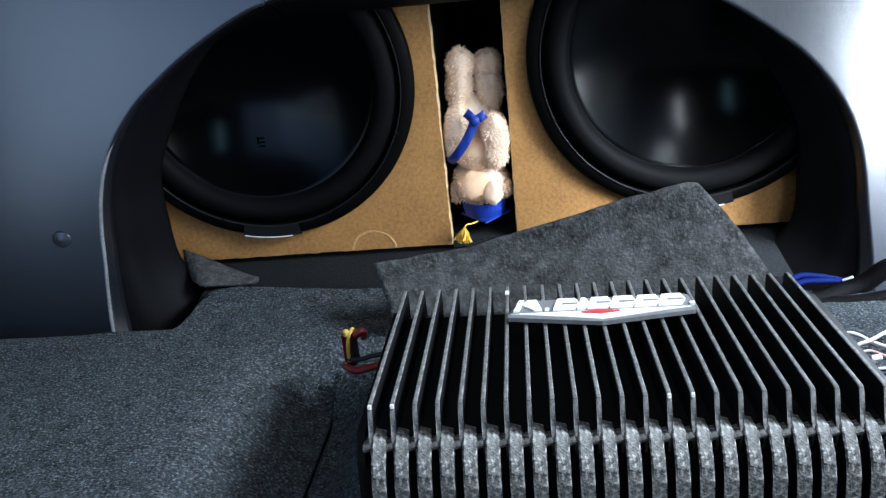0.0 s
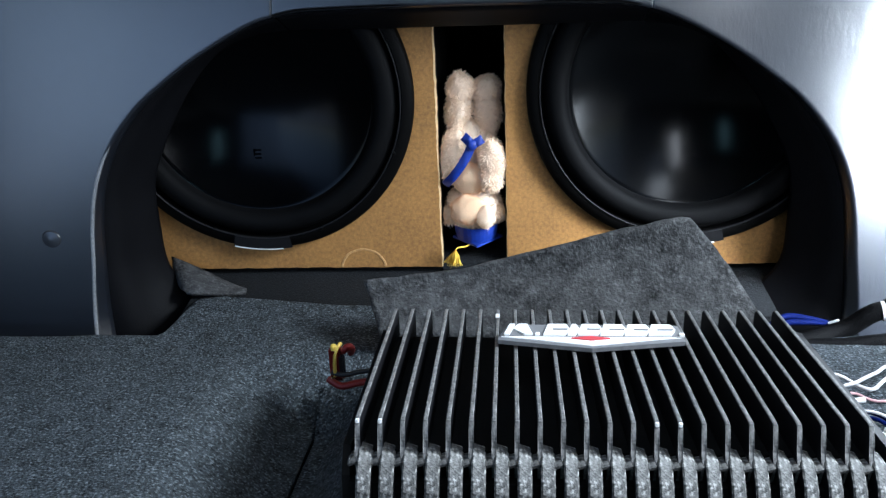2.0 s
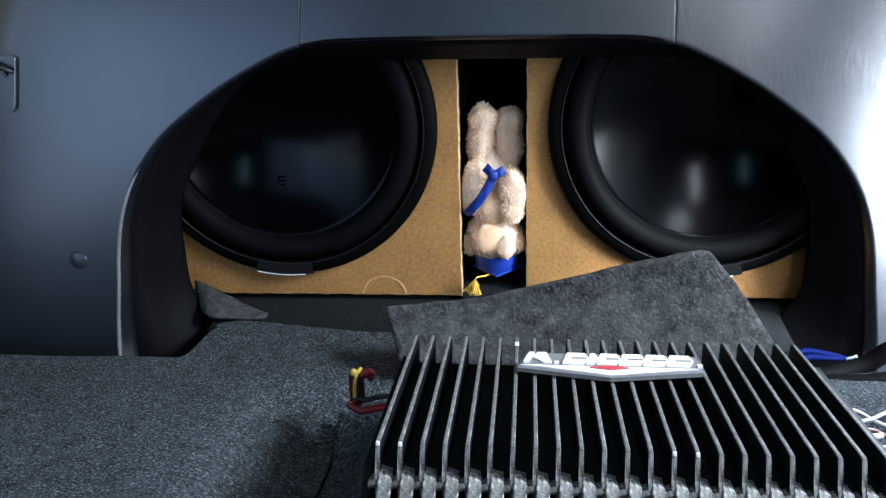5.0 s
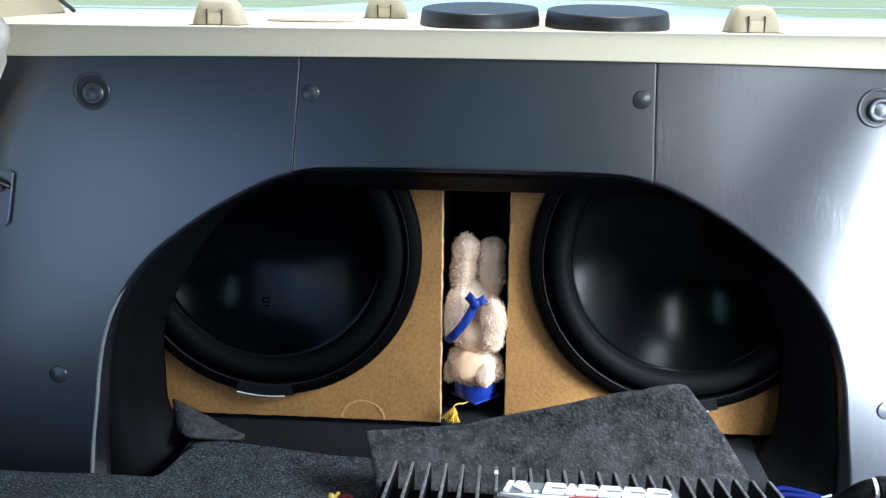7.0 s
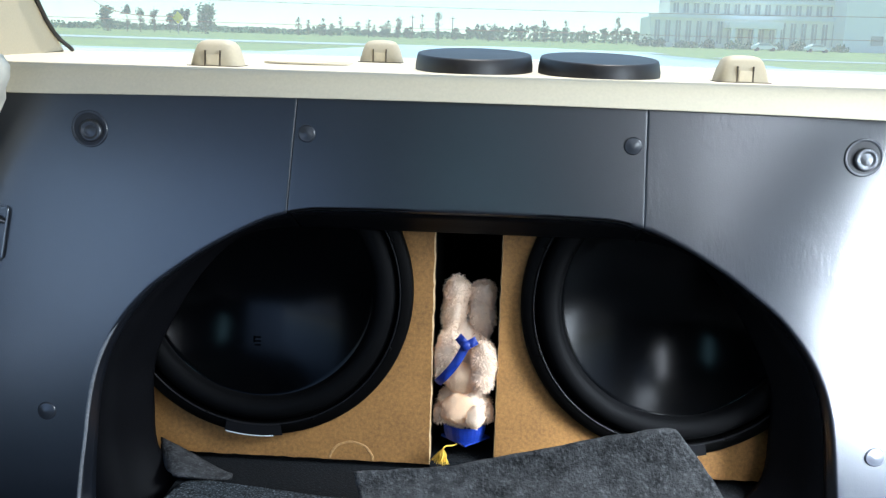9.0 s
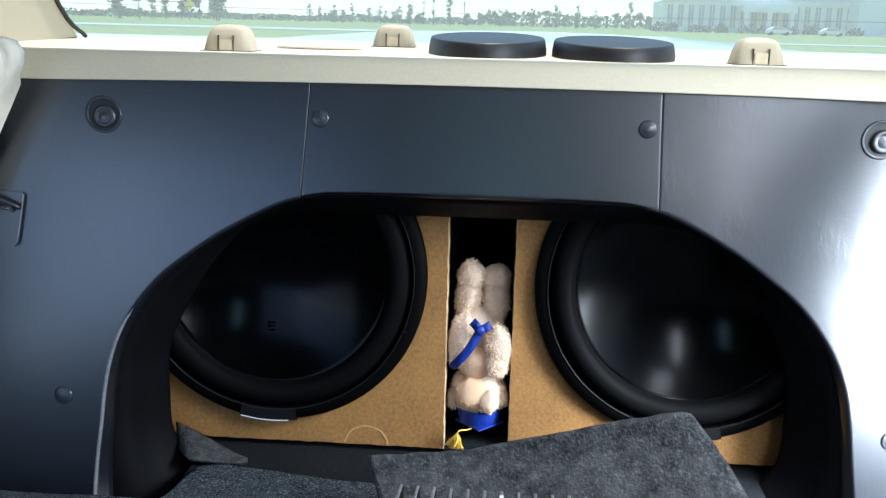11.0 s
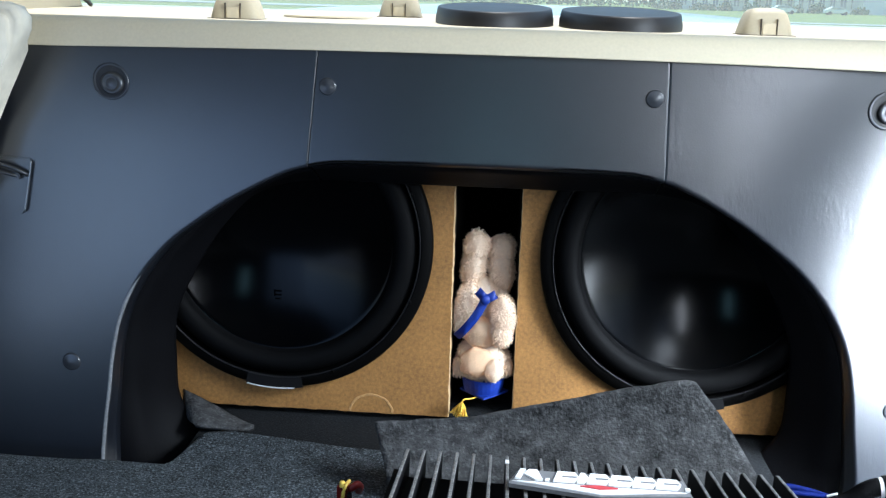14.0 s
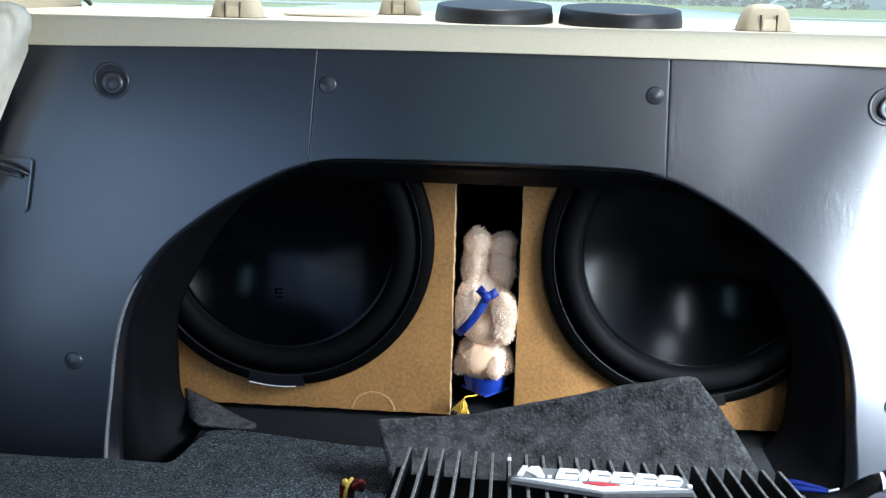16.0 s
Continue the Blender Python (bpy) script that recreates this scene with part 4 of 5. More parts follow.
part("plug_pin", lathe([(0.0036, 0.0), (0.0038, 0.004), (0.0026, 0.006), (0.0, 0.006)], 14, (-0.004, -0.010, 0.046), axis="z"), YELLOW_WIRE, plug, "brass-yellow tip", smooth=True)
part("plug_pin", lathe([(0.0036, 0.0), (0.003, 0.004), (0.0, 0.005)], 12, (-0.009, -0.016, 0.010), axis="z"), CHROME, plug, "steel pin", smooth=True)

plug.scale = (0.90, 0.90, 0.90)

# sleeved cables beside the panel
sleeve = thing("sleeved_cable", "blue cable in a black sleeve along the panel", "cable", at=(0.40, -0.20, 0.010))
for dy, dz in ((0.0, 0.004), (-0.008, 0.0), (0.008, -0.002), (0.0, -0.005)):
    part("blue_core", tube([(-0.075, -0.03 + dy, 0.012 + dz), (-0.05, -0.004 + dy, 0.016 + dz), (-0.025, 0.0 + 0.7 * dy, 0.014 + 0.7 * dz), (0.002, 0.2 * dy, 0.010 + 0.2 * dz)], 0.0036, 8, taper=lambda s: 1 - 0.5 * s ** 3), BLUE_WIRE, sleeve, "blue cable strand", smooth=True)
part("bare_end", tube([(0.0, -0.004, 0.012), (0.004, -0.006, 0.0145), (0.0095, -0.008, 0.0178)], 0.0014, 8), WHITE, sleeve, "white cable tie end", smooth=True)
part("black_sleeve", tube([(-0.06, -0.035, -0.002), (-0.01, -0.012, -0.001), (0.02, -0.006, 0.006), (0.045, -0.008, 0.026), (0.065, -0.01, 0.030), (0.11, -0.02, 0.026), (0.18, -0.04, 0.02)], 0.0105, 12), BRAID, sleeve, "black braided sleeve", smooth=True)
part("black_sleeve", tube([(-0.09, -0.045, -0.004), (-0.04, -0.030, -0.004), (0.01, -0.030, -0.002), (0.06, -0.030, 0.004), (0.10, -0.032, 0.008), (0.18, -0.05, 0.010)], 0.0090, 12), BRAID, sleeve, "black braided sleeve", smooth=True)
part("pale_ring", tube([(0.0535, -0.009, 0.029), (0.0575, -0.0095, 0.0298)], 0.0113, 14), WHITE_WIRE, sleeve, "pale plastic ring", smooth=True)
part("thick_end", tube([(0.058, -0.0095, 0.030), (0.07, -0.011, 0.031), (0.12, -0.022, 0.027), (0.18, -0.04, 0.02)], 0.0130, 14), BRAID, sleeve, "thick black cable end", smooth=True)
wires = thing("loose_wires", "loose white, pink and blue wires beside the amplifier", "wires", at=(0.36, -0.42, 0.045))
def wire(pts, r, mat, label):
    part("wire", tube([(x - 0.36, y + 0.42, z - 0.045) for x, y, z in refine(pts, 4)], r, 8), mat, wires, label, smooth=True)


wire([(0.335, -0.345, 0.034), (0.357, -0.349, 0.044), (0.367, -0.355, 0.045), (0.377, -0.366, 0.043), (0.389, -0.375, 0.044), (0.408, -0.358, 0.046), (0.44, -0.34, 0.046), (0.49, -0.35, 0.040)], 0.0019, WHITE_WIRE, "white wire")
wire([(0.335, -0.380, 0.034), (0.360, -0.374, 0.046), (0.372, -0.372, 0.049), (0.386, -0.362, 0.049), (0.400, -0.351, 0.048), (0.416, -0.337, 0.047), (0.45, -0.325, 0.044), (0.50, -0.33, 0.038)], 0.0018, WHITE_WIRE, "white wire")
wire([(0.335, -0.372, 0.032), (0.356, -0.380, 0.040), (0.372, -0.376, 0.040), (0.39, -0.386, 0.038), (0.43, -0.38, 0.038)], 0.0014, PINK_WIRE, "thin pink wire")
wire([(0.335, -0.415, 0.040), (0.362, -0.416, 0.046), (0.376, -0.427, 0.050), (0.386, -0.446, 0.048), (0.388, -0.47, 0.046), (0.38, -0.52, 0.050)], 0.0020, BLUE_WIRE, "blue wire")
wire([(0.335, -0.432, 0.040), (0.360, -0.432, 0.050), (0.373, -0.444, 0.054), (0.380, -0.462, 0.050), (0.376, -0.50, 0.050)], 0.0019, BLUE_WIRE, "blue wire")
wire([(0.335, -0.425, 0.042), (0.362, -0.424, 0.052), (0.379, -0.436, 0.054), (0.392, -0.456, 0.050), (0.402, -0.49, 0.050)], 0.0015, WHITE_WIRE, "white wire")
wire([(0.335, -0.450, 0.044), (0.356, -0.452, 0.052), (0.368, -0.464, 0.054), (0.371, -0.482, 0.052), (0.366, -0.52, 0.052)], 0.0017, WHITE_WIRE, "white wire")
wire([(0.335, -0.462, 0.044), (0.352, -0.466, 0.054), (0.362, -0.480, 0.054), (0.362, -0.52, 0.052)], 0.0019, BLUE_WIRE, "blue wire")
part("crimp", tube([(0.004, 0.020, 0.002), (0.013, 0.021, 0.003)], 0.0030, 10), WHITE_WIRE, wires, "white crimp", smooth=True)
part("crimp", tube([(0.012, -0.035, 0.009), (0.020, -0.048, 0.009)], 0.0034, 10), WHITE_WIRE, wires, "white crimp", smooth=True)


# ---- rear shelf things ----


def anchor(x, y, z, k, name="tether_anchor"):
    ob = thing(name, "beige plastic child-seat tether anchor cover on the shelf", "anchor cover", "tether anchors on the shelf", at=(x, y, z))
    bm = bmesh.new()
    rows = []
    for h, w, d in ((0.0, 0.0350, 0.030), (0.004, 0.0345, 0.0295), (0.018, 0.031, 0.026), (0.028, 0.027, 0.022), (0.033, 0.022, 0.018), (0.0355, 0.013, 0.011), (0.036, 0.0005, 0.0005)):
        rows.append([(w * k * (abs(math.cos(a)) ** 0.45) * (1 if math.cos(a) > 0 else -1), d * k * (abs(math.sin(a)) ** 0.55) * (1 if math.sin(a) > 0 else -1), h * k) for a in np.linspace(0, 2 * math.pi, 45)])
    sheet(rows, bm)
    bmesh.ops.remove_doubles(bm, verts=bm.verts, dist=0.0001)
    part("cover", bm, BEIGE_TRIM, ob, smooth=True)
    flap = part("latch_tab", box(-0.009 * k, 0.009 * k, -0.0305 * k, -0.026 * k, 0.001, 0.016 * k, 0.001), BEIGE, ob, "small latch tab")
    # Slits and base gap are brown solids, shade put into their colour.
    for sx in (-1, 1):
        part("slit", box(sx * 0.0105 * k - 0.0006, sx * 0.0105 * k + 0.0006, -0.0302 * k, -0.024 * k, 0.001, 0.0215 * k), SHADE_BROWN, flap, "brown bar for the shade in a slit")
    part("base_gap", box(-0.0354 * k, 0.0354 * k, -0.0305 * k, 0.028 * k, -0.001, 0.0008), SHADE_BROWN, ob, "brown slab for the shaded gap at the base")
    return ob


anchor(-0.337, 0.048, DECK_Z, 0.93)
anchor(-0.157, 0.325, DECK_Z + 0.0045, 0.95)
anchor(0.335, 0.048, DECK_Z, 0.93)


def speaker_cover(x, y, z, turn):
    ob = thing("speaker_cover", "black oval speaker cover on the rear shelf", "speaker cover", "speaker covers on the shelf", at=(x, y, z + 0.0055), turn=(2.5, 0, turn))
    rows = []
    for h, s in ((-0.012, 1.0), (0.003, 1.0), (0.0150, 0.972), (0.0168, 0.962), (0.0172, 0.950), (0.0166, 0.935), (0.0162, 0.60), (0.0162, 0.0)):
        rows.append([(0.0815 * s * math.cos(a), 0.145 * s * math.sin(a), h) for a in np.linspace(0, 2 * math.pi, 73)])
    bm = sheet(rows)
    bmesh.ops.remove_doubles(bm, verts=bm.verts, dist=0.00005)
    part("cover_shell", bm, BLACK, ob, smooth=True)
    rows = []
    for h, s in ((0.0160, 0.930), (0.0168, 0.925), (0.0170, 0.5), (0.0170, 0.01)):
        rows.append([(0.0815 * s * math.cos(a), 0.145 * s * math.sin(a), h) for a in np.linspace(0, 2 * math.pi, 73)])
    part("grille_cloth", sheet(rows), GRILLE, ob, "black grille cloth")
    return ob


speaker_cover(-0.006, 0.160, DECK_Z + 0.002, 0)
speaker_cover(0.164, 0.135, DECK_Z + 0.001, 0)

# ---- teddy bear, upside down in the port ----
def teddy_bear():
    """One furry mesh: legs up, head and cap down, a ribbon round the neck."""
    rng = random.Random(21)
    bm = bmesh.new()
    lumps = []

    def lump(c, r, mat, fur, seg=22, turn=0.0):
        made = bmesh.ops.create_uvsphere(bm, u_segments=seg, v_segments=seg // 2 + 2, radius=1)["verts"]
        spin = Matrix.Rotation(radians(turn), 3, "Y")
        for v in made:
            n = v.co.copy()
            k = 1 + 0.16 * noise.noise(n * 1.9 + Vector(c) * 40) + 0.05 * noise.noise(n * 6.0 + Vector(c) * 70)
            v.co = Vector(c) + spin @ Vector((n.x * r[0] * k, n.y * r[1] * k, n.z * r[2] * k))
        for f in {f for v in made for f in v.link_faces}:
            f.material_index, f.smooth = mat, True
        if fur:
            lumps.append((Vector(c), r, mat, fur, spin))

    # legs with padded feet
    lump((-0.0170, 0.046, 0.212), (0.0165, 0.020, 0.036), 0, 2600, turn=6)
    lump((-0.0135, 0.040, 0.240), (0.0175, 0.018, 0.019), 0, 1500)
    lump((0.0200, 0.050, 0.208), (0.0165, 0.020, 0.038), 0, 2600, turn=-3)
    lump((0.0205, 0.046, 0.236), (0.0165, 0.018, 0.018), 0, 1500)
    # body and arms
    lump((-0.002, 0.046, 0.150), (0.0350, 0.030, 0.046), 0, 3000)
    lump((-0.0245, 0.020, 0.160), (0.0155, 0.018, 0.034), 0, 2200, turn=10)
    lump((-0.0270, 0.018, 0.136), (0.0130, 0.015, 0.017), 0, 1100)
    lump((0.0255, 0.010, 0.152), (0.0165, 0.019, 0.030), 0, 2200, turn=-8)
    lump((0.0240, 0.006, 0.128), (0.0140, 0.015, 0.018), 0, 1100)
    lump((-0.002, 0.014, 0.126), (0.0250, 0.013, 0.022), 1, 1100)
    # head with muzzle and ears
    lump((0.000, 0.030, 0.082), (0.0370, 0.030, 0.031), 0, 3200)
    lump((-0.007, 0.006, 0.086), (0.0240, 0.012, 0.021), 1, 1000)
    lump((0.0165, -0.001, 0.078), (0.0125, 0.010, 0.016), 2, 500)
    lump((-0.0325, 0.022, 0.072), (0.0085, 0.010, 0.013), 0, 600)
    lump((0.0330, 0.022, 0.076), (0.0080, 0.010, 0.013), 0, 600)
    # fur: tapering bent tufts that droop with the toy's weight
    for c, r, mat, count, spin in lumps:
        for _ in range(count):
            n = Vector((rng.gauss(0, 1), rng.gauss(0, 1), rng.gauss(0, 1))).normalized()
            if n.y > 0.45:
                continue
            k = 1 + 0.16 * noise.noise(n * 1.9 + c * 40)
            p = c + spin @ Vector((n.x * r[0] * k, n.y * r[1] * k, n.z * r[2] * k)) * 0.97
            out = (spin @ Vector((n.x / r[0], n.y / r[1], n.z / r[2]))).normalized()
            swirl = Vector((noise.noise(p * 55), noise.noise(p * 55 + Vector((9, 0, 0))), noise.noise(p * 55 + Vector((0, 9, 0)))))
            d = (out + 1.1 * swirl + Vector((rng.uniform(-0.4, 0.4), rng.uniform(-0.4, 0.4), rng.uniform(-0.5, 0.25)))).normalized()
            length = rng.uniform(0.0025, 0.0062) * (0.45 if mat else 1.0)
            mid, tip = p + d * length * 0.55, p + (d * 0.85 + Vector((0, -0.1, -0.35))).normalized() * length
            if max(abs(tip.x), abs(mid.x)) > 0.0425 and p.y > 0.006:
                continue
            side = d.cross(Vector((rng.uniform(-1, 1), rng.uniform(-1, 1), rng.uniform(-1, 1)))).normalized() * rng.uniform(0.0003, 0.0006)
            a, b, e, g, h = (bm.verts.new(q) for q in (p - side, p + side, mid + side * 0.7, mid - side * 0.7, tip))
            for f in (bm.faces.new((a, b, e, g)), bm.faces.new((g, e, h))):
                f.material_index = mat

    def ribbon(pts, width, mat):
        rows = []
        fine = refine(pts, 5)
        for i, p in enumerate(fine):
            a, b = Vector(fine[max(i - 1, 0)]), Vector(fine[min(i + 1, len(fine) - 1)])
            s = (b - a).cross(Vector((0, 1, 0))).normalized() * width / 2
            q = Vector(p)
            curl = 0.0016 * math.sin(i * 0.9)
            rows.append([q - s + Vector((0, 0.001, 0)), q - s * 0.4 + Vector((0, -0.0016 + curl, 0)), q + s * 0.3 + Vector((0, -0.0006 - curl, 0)), q + s + Vector((0, 0.0016, 0))])
        was = len(bm.faces)
        sheet(rows, bm)
        bm.faces.ensure_lookup_table()
        for f in bm.faces[was:]:
            f.material_index, f.smooth = mat, True

    ribbon([(-0.036, 0.008, 0.120), (-0.028, -0.003, 0.131), (-0.016, -0.007, 0.147), (-0.006, -0.006, 0.163), (0.001, -0.004, 0.178)], 0.0115, 3)
    ribbon([(0.001, -0.005, 0.177), (-0.004, -0.007, 0.184), (-0.010, -0.003, 0.189)], 0.0120, 3)
    ribbon([(0.000, -0.005, 0.177), (0.008, -0.008, 0.182), (0.015, -0.005, 0.186)], 0.0115, 3)
    lump((0.001, -0.006, 0.178), (0.0075, 0.0055, 0.0072), 3, 0, 12)
    # cap: crown, square board and a stud, then cord and tassel
    known = set(bm.faces)
    lathe([(0.0, 0.039), (0.026, 0.039), (0.0285, 0.048), (0.0300, 0.060)], 32, (0.002, 0.030, 0.0), bm, "z")
    board = [(-0.030, 0.030), (0.004, -0.006), (0.037, 0.030), (0.003, 0.066)]
    prism(board, 0.0362, 0.0388, "z", bm)
    lathe([(0.0, 0.0345), (0.004, 0.0350), (0.0045, 0.0364), (0.0, 0.0364)], 12, (0.003, 0.028, 0.0), bm, "z")
    for f in bm.faces:
        if f not in known:
            f.material_index = 3
    known = set(bm.faces)
    tube([(0.004, 0.020, 0.0362), (-0.010, 0.002, 0.0355), (-0.021, -0.007, 0.0372), (-0.0245, -0.0085, 0.0335)], 0.0010, 6, bm)
    for _ in range(170):
        a = Vector((-0.0245, -0.0085, 0.0345))
        b = Vector((-0.0265 + rng.gauss(0, 0.0045), -0.0100 + rng.gauss(0, 0.0035), 0.0130 + rng.uniform(0, 0.006)))
        m = a.lerp(b, 0.5) + Vector((rng.gauss(0, 0.0012), rng.gauss(0, 0.0010), 0))
        s = Vector((rng.uniform(-1, 1), rng.uniform(-1, 1), rng.uniform(-1, 1))).normalized() * 0.0008
        v = [bm.verts.new(p) for p in (a - s, a + s, m + s, m - s, b + s * 0.6, b - s * 0.6)]
        bm.faces.new((v[0], v[1], v[2], v[3]))
        bm.faces.new((v[3], v[2], v[4], v[5]))
    for f in bm.faces:
        if f not in known:
            f.material_index = 4
    for v in bm.verts:
        v.co.y -= 0.004
        v.co.z -= 0.0045
    me = bpy.data.meshes.new("teddy_bear")
    bm.to_mesh(me)
    bm.free()
    for m in (FUR, FACE, WHITE_FUR, BLUE_FELT, YELLOW_YARN):
        me.materials.append(m)
    return tagged(new("teddy_bear", me), "cream plush bear with blue cap, upside down in the port", "teddy bear")


teddy_bear()

# ---- outside ----
GZ = -0.75


def land(y):
    """The ground rises gently away from the car."""
    return GZ + 0.0082 * max(0.0, y - 45.0)


ys = [-3000, -400, -60, 20, 45, 80, 140, 220, 320, 600, 3000]
rows = [[(x, y, land(min(y, 600))) for x in (-3000, -600, -150, -50, 0, 50, 150, 600, 3000)] for y in ys]
solid("ground", sheet(rows), GRASS, "flat green grass reaching the horizon", "ground", kind="structure")
solid("pavement", box(-70, 70, -40, 26, GZ - 0.1, GZ + 0.01), CONCRETE, "pale concrete parking ground round the car", "pavement", kind="structure")


def road(name, x0, x1, y0, y1):
    rows = [[(x, y, land(y) + 0.03) for y in np.linspace(y0, y1, 4)] for x in np.linspace(x0, x1, 6)]
    return thicken(solid(name, sheet(rows), CONCRETE, "pale concrete road across the grass", "road", kind="structure"), 0.02)


road("road_1", -400, 18, 108, 122)
road("road_2", -300, -12, 62, 67)
road("road_3", 20, 300, 90, 96)
rng = random.Random(3)


def tree(x, y, height, wide, bare=0.30):
    ob = thing("tree", "small distant tree with thin green crown", "tree", "trees beyond the road", at=(x, y, land(y) - 0.05))
    bm = lathe([(height * 0.022, 0), (height * 0.016, height * 0.4), (height * 0.006, height * 0.9), (0, height * 0.95)], 7, axis="z")
    for k in range(6):
        a, h = rng.uniform(0, 6.28), height * rng.uniform(0.30, 0.7)
        tube([(0, 0, h), (0.5 * wide * math.cos(a) * 0.5, 0.5 * wide * math.sin(a) * 0.5, h + height * 0.12), (0.45 * wide * math.cos(a), 0.45 * wide * math.sin(a), h + height * 0.2)], height * 0.007, 5, bm)
    part("trunk", bm, BARK, ob)
    bm = bmesh.new()
    clumps = []
    for _ in range(13):
        t = rng.random()
        a = rng.uniform(0, 6.28)
        r = wide * 0.40 * math.sin(math.pi * min(1, 0.15 + t * 0.85)) ** 0.7 * rng.uniform(0.3, 1.0)
        clumps.append((Vector((r * math.cos(a), r * math.sin(a), height * (bare + 0.04 + (0.92 - bare) * t))), wide * rng.uniform(0.10, 0.22)))
    for c, spread in clumps:
        for _ in range(46):
            q = c + Vector((rng.gauss(0, 1), rng.gauss(0, 1), rng.gauss(0, 0.9))) * spread * 0.6
            s = wide * rng.uniform(0.035, 0.08)
            n = Vector((rng.gauss(0, 1), rng.gauss(0, 1), rng.gauss(0, 1))).normalized()
            u = n.orthogonal().normalized()
            w = n.cross(u)
            bm.faces.new([bm.verts.new(q + s * p) for p in (u, w * 0.7, -u * 0.8, -w)])
    part("crown", bm, LEAF, ob)
    return ob


for x, h, w in ((-80.5, 4.3, 3.4), (-76.6, 4.9, 1.9), (-74.0, 4.8, 1.6), (-71.4, 5.3, 1.7), (-68.0, 5.1, 2.6), (-65.6, 4.7, 2.2), (-60.4, 5.8, 3.9), (-62.0, 4.0, 2.0), (-69.2, 3.6, 2.0)):
    tree(x, 200 + rng.uniform(-6, 6), h * 1.06, w * 1.35, 0.2)
for k in range(46):
    x = -48 + k * 1.75 + rng.uniform(-0.9, 0.9)
    tree(x, 230 + rng.uniform(-20, 30), rng.choice((2.6, 3.2, 3.8, 4.6, 6.4)) * rng.uniform(0.85, 1.15), rng.uniform(1.1, 2.4), 0.12)
bm = bmesh.new()
for _ in range(7600):
    x = rng.uniform(-170, 110)
    y = 262 + rng.uniform(-10, 10)
    tall = 0.5 + 0.8 * (noise.noise((x * 0.08, 0, 0)) + 0.5) + 0.9 * max(0.0, noise.noise((x * 0.35, 4, 0))) + (1.2 if x > -10 else 0)
    c = Vector((x, y, land(y) + tall * rng.random() ** 0.7 * 1.5))
    n = Vector((rng.gauss(0, 1), rng.gauss(0, 1), rng.gauss(0, 1))).normalized()
    u = n.orthogonal().normalized()
    w, s = n.cross(u), rng.uniform(0.25, 0.7)
    bm.faces.new([bm.verts.new(c + s * p) for p in (u, w * 0.7, -u * 0.8, -w)])
solid("hedge_line", bm, LEAF, "low distant line of green shrubs and woods", "hedge", kind="stuff")


def shrub(x, y, tall, wide):
    ob = thing("shrub", "rounded green shrub before the offices", "shrub", "shrubs before the offices", at=(x, y, land(y) - 0.05))
    part("stem", lathe([(0.10, 0), (0.07, tall * 0.5), (0, tall * 0.7)], 6, axis="z"), BARK, ob)
    bm = bmesh.new()
    for _ in range(260):
        n = Vector((rng.gauss(0, 1), rng.gauss(0, 1), abs(rng.gauss(0, 1)))).normalized() * rng.uniform(0.5, 1.05)
        q = Vector((n.x * wide * 0.5, n.y * wide * 0.5, 0.15 + n.z * tall * 0.9 * (1 + 0.3 * noise.noise(n * 3 + Vector((x, 0, 0))))))
        t = Vector((rng.gauss(0, 1), rng.gauss(0, 1), rng.gauss(0, 1))).normalized()
        u = t.orthogonal().normalized()
        w, s = t.cross(u), rng.uniform(0.12, 0.3)
        bm.faces.new([bm.verts.new(q + s * p) for p in (u, w * 0.7, -u * 0.8, -w)])
    part("foliage", bm, LEAF, ob)


for k in range(13):
    shrub(29 + k * 3.1 + rng.uniform(-0.8, 0.8), 200 + rng.uniform(-4, 4), rng.uniform(1.2, 2.5), rng.uniform(2.4, 4.2))

sign = thing("road_sign", "yellow diamond road sign on a thin post", "road sign", at=(-55.4, 165, land(165)))
part("sign_post", lathe([(0.06, 0), (0.06, 2.9), (0, 2.9)], 8, axis="z"), DULL_STEEL, sign)
part("sign_plate", prism([(0, 1.8), (1.0, 2.85), (0, 3.9), (-1.0, 2.85)], -0.12, -0.07, "y"), SIGN_YELLOW, sign, "yellow diamond plate")

building = thing("office_building", "long pale office building with upright greyed windows", "building", at=(52, 215, land(215)))
part("lower_wall", box(-21, 20, 0, 16, 0, 6.4, 0.1), FACADE, building)
part("upper_wall", box(-17, 18, 0.9, 16, 6.4, 14.5, 0.1), FACADE, building)
part("cornice", box(-21.4, 20.4, -0.5, 1, 6.2, 6.9), FACADE_WHITE, building, "pale cornice")
part("cornice", box(-17.4, 18.4, 0.4, 2, 9.6, 10.1), FACADE_WHITE, building, "pale cornice")
part("cornice", box(-17.4, 18.4, 0.4, 2, 14.2, 14.9), FACADE_WHITE, building, "pale cornice")


def office_window(x, y, wide, z0, z1):
    ob = part("window", box(x, x + wide, y - 0.12, y + 0.3, z0, z1), HAZED_GLAZE, building, "upright window greyed for haze")
    part("window_frame", box(x + wide * 0.46, x + wide * 0.54, y - 0.18, y - 0.1, z0, z1), FACADE_WHITE, ob)


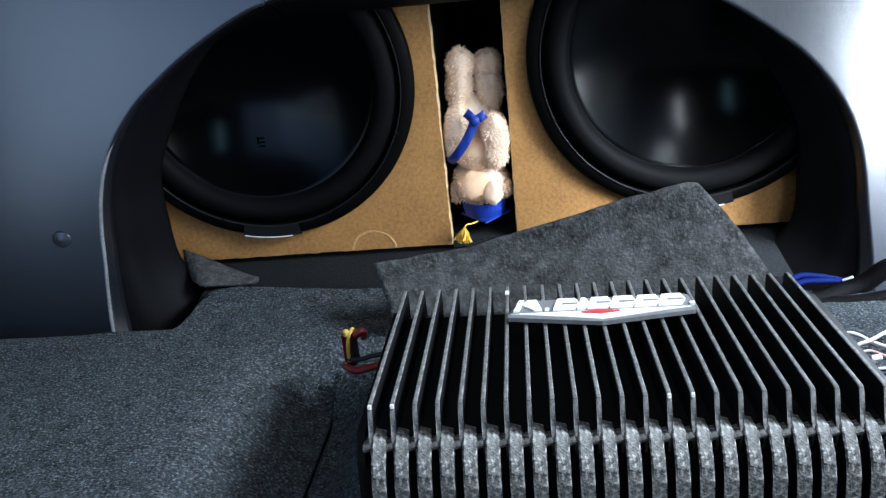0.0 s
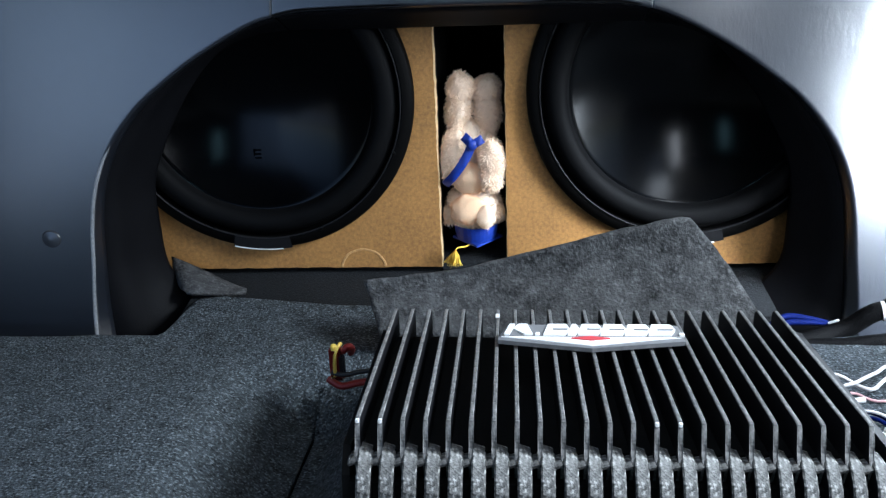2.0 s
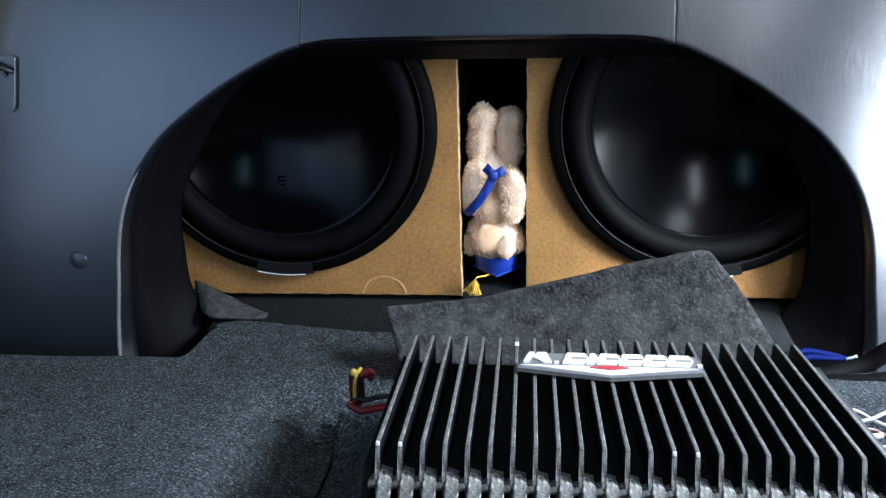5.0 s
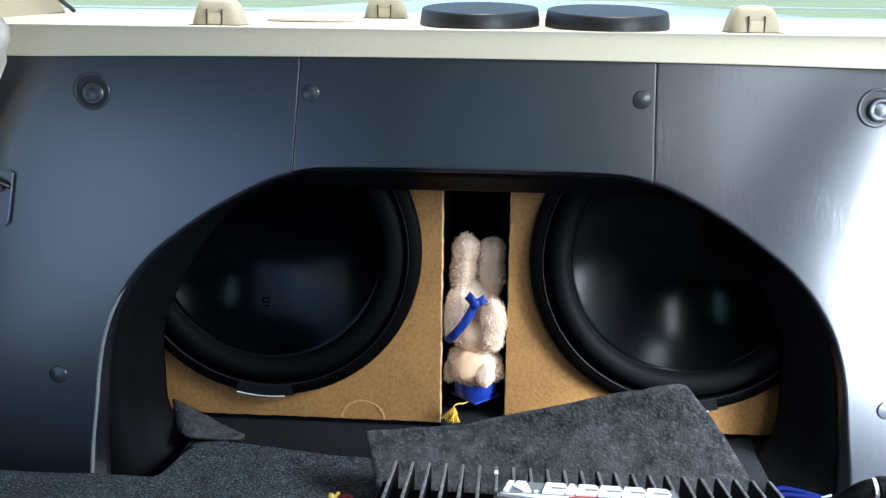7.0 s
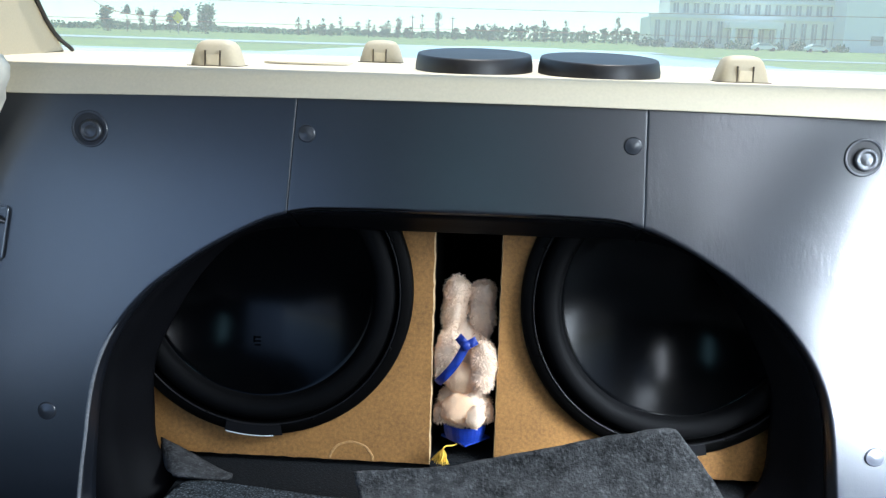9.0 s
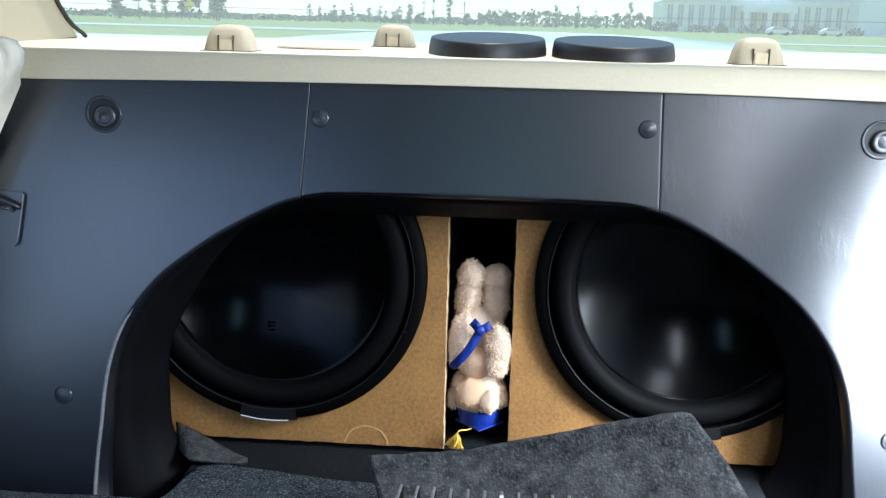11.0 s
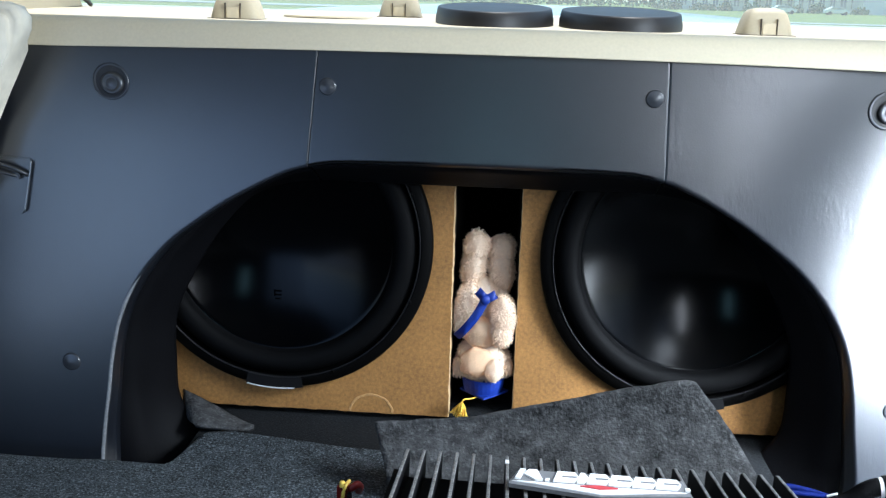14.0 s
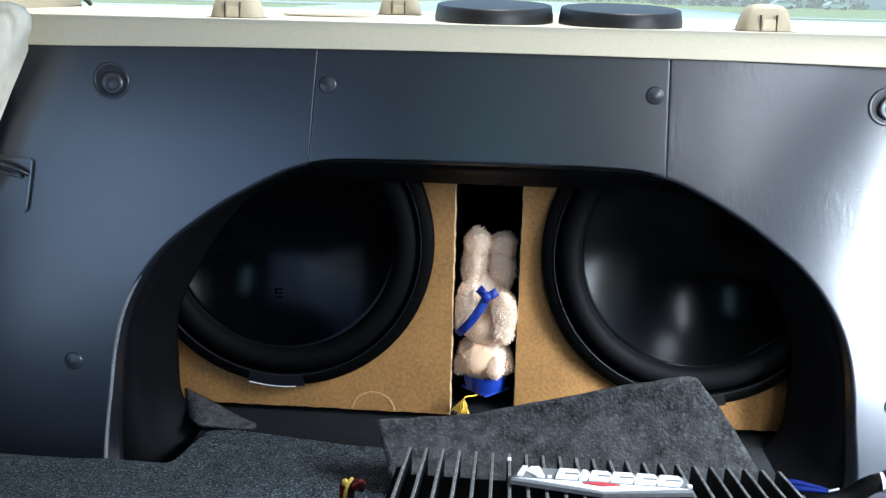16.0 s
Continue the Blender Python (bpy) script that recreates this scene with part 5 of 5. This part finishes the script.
for k in range(18):
    office_window(-20.0 + k * 2.2, 0, 1.05, 1.0, 5.6)
for k in range(16):
    for z0, z1 in ((7.3, 9.3), (10.5, 13.6)):
        office_window(-16.2 + k * 2.15, 0.9, 1.1, z0, z1)
canopy = part("entrance_canopy", box(-5.5, 5.5, -6, 0, 4.2, 5.6, 0.15), FACADE_WHITE, building, "white entrance canopy")
for x in (-5.0, -0.4, 4.2):
    part("canopy_post", box(x, x + 0.8, -5.8, -5.0, 0, 4.2), FACADE_WHITE, canopy)
hall = thing("white_hall", "bright white flat-roofed hall beside the offices", "building", at=(79, 208, land(208)))
part("wall", box(-9.5, 26, 0, 12, 0, 12.5, 0.1), FACADE_WHITE, hall)
part("roof", box(-10, 26.5, -0.5, 12.5, 12.5, 13.2), FACADE_WHITE, hall)
for k in range(5):
    part("window", box(-4 + k * 6, -1.5 + k * 6, -0.1, 0.3, 1.5, 3.4), HAZED_GLAZE, hall)


def parked_car(x, y):
    ob = thing("parked_car", "white parked car far off before the building", "car", "cars far off", at=(x, y, land(y)))
    prof = [(-2.2, 0.35), (2.2, 0.35), (2.25, 0.8), (1.4, 0.95), (0.7, 1.45), (-1.0, 1.48), (-1.7, 0.98), (-2.2, 0.9)]
    bm = prism(prof, -0.85, 0.85, "y")
    bmesh.ops.bevel(bm, geom=bm.edges[:], offset=0.08, segments=2, affect="EDGES")
    part("body", bm, FACADE_WHITE, ob, smooth=False)
    part("window", prism([(-1.4, 1.0), (1.15, 1.0), (0.62, 1.38), (-0.95, 1.40)], -0.87, 0.87, "y"), HAZED_GLAZE, ob)
    for wx in (-1.35, 1.4):
        for wy in (-0.86, 0.66):
            part("wheel", lathe([(0, 0), (0.33, 0), (0.33, 0.2), (0, 0.2)], 18, (wx, wy, 0.33)), RUBBER, ob)
    return ob


parked_car(46.5, 180)
parked_car(57, 184)
pole_a = thing("utility_pole", "thin wooden utility pole with cross arm", "pole", "utility poles", at=(-22.5, 240, land(240)))
part("post", lathe([(0.13, 0), (0.09, 5.6), (0, 5.6)], 8, axis="z"), BARK, pole_a)
part("cross_arm", box(-0.6, 0.6, -0.06, 0.06, 5.0, 5.15), BARK, pole_a)
copy_thing(pole_a, pose(-13, 245, land(245)))
copy_thing(pole_a, pose(9.5, 250, land(250)))
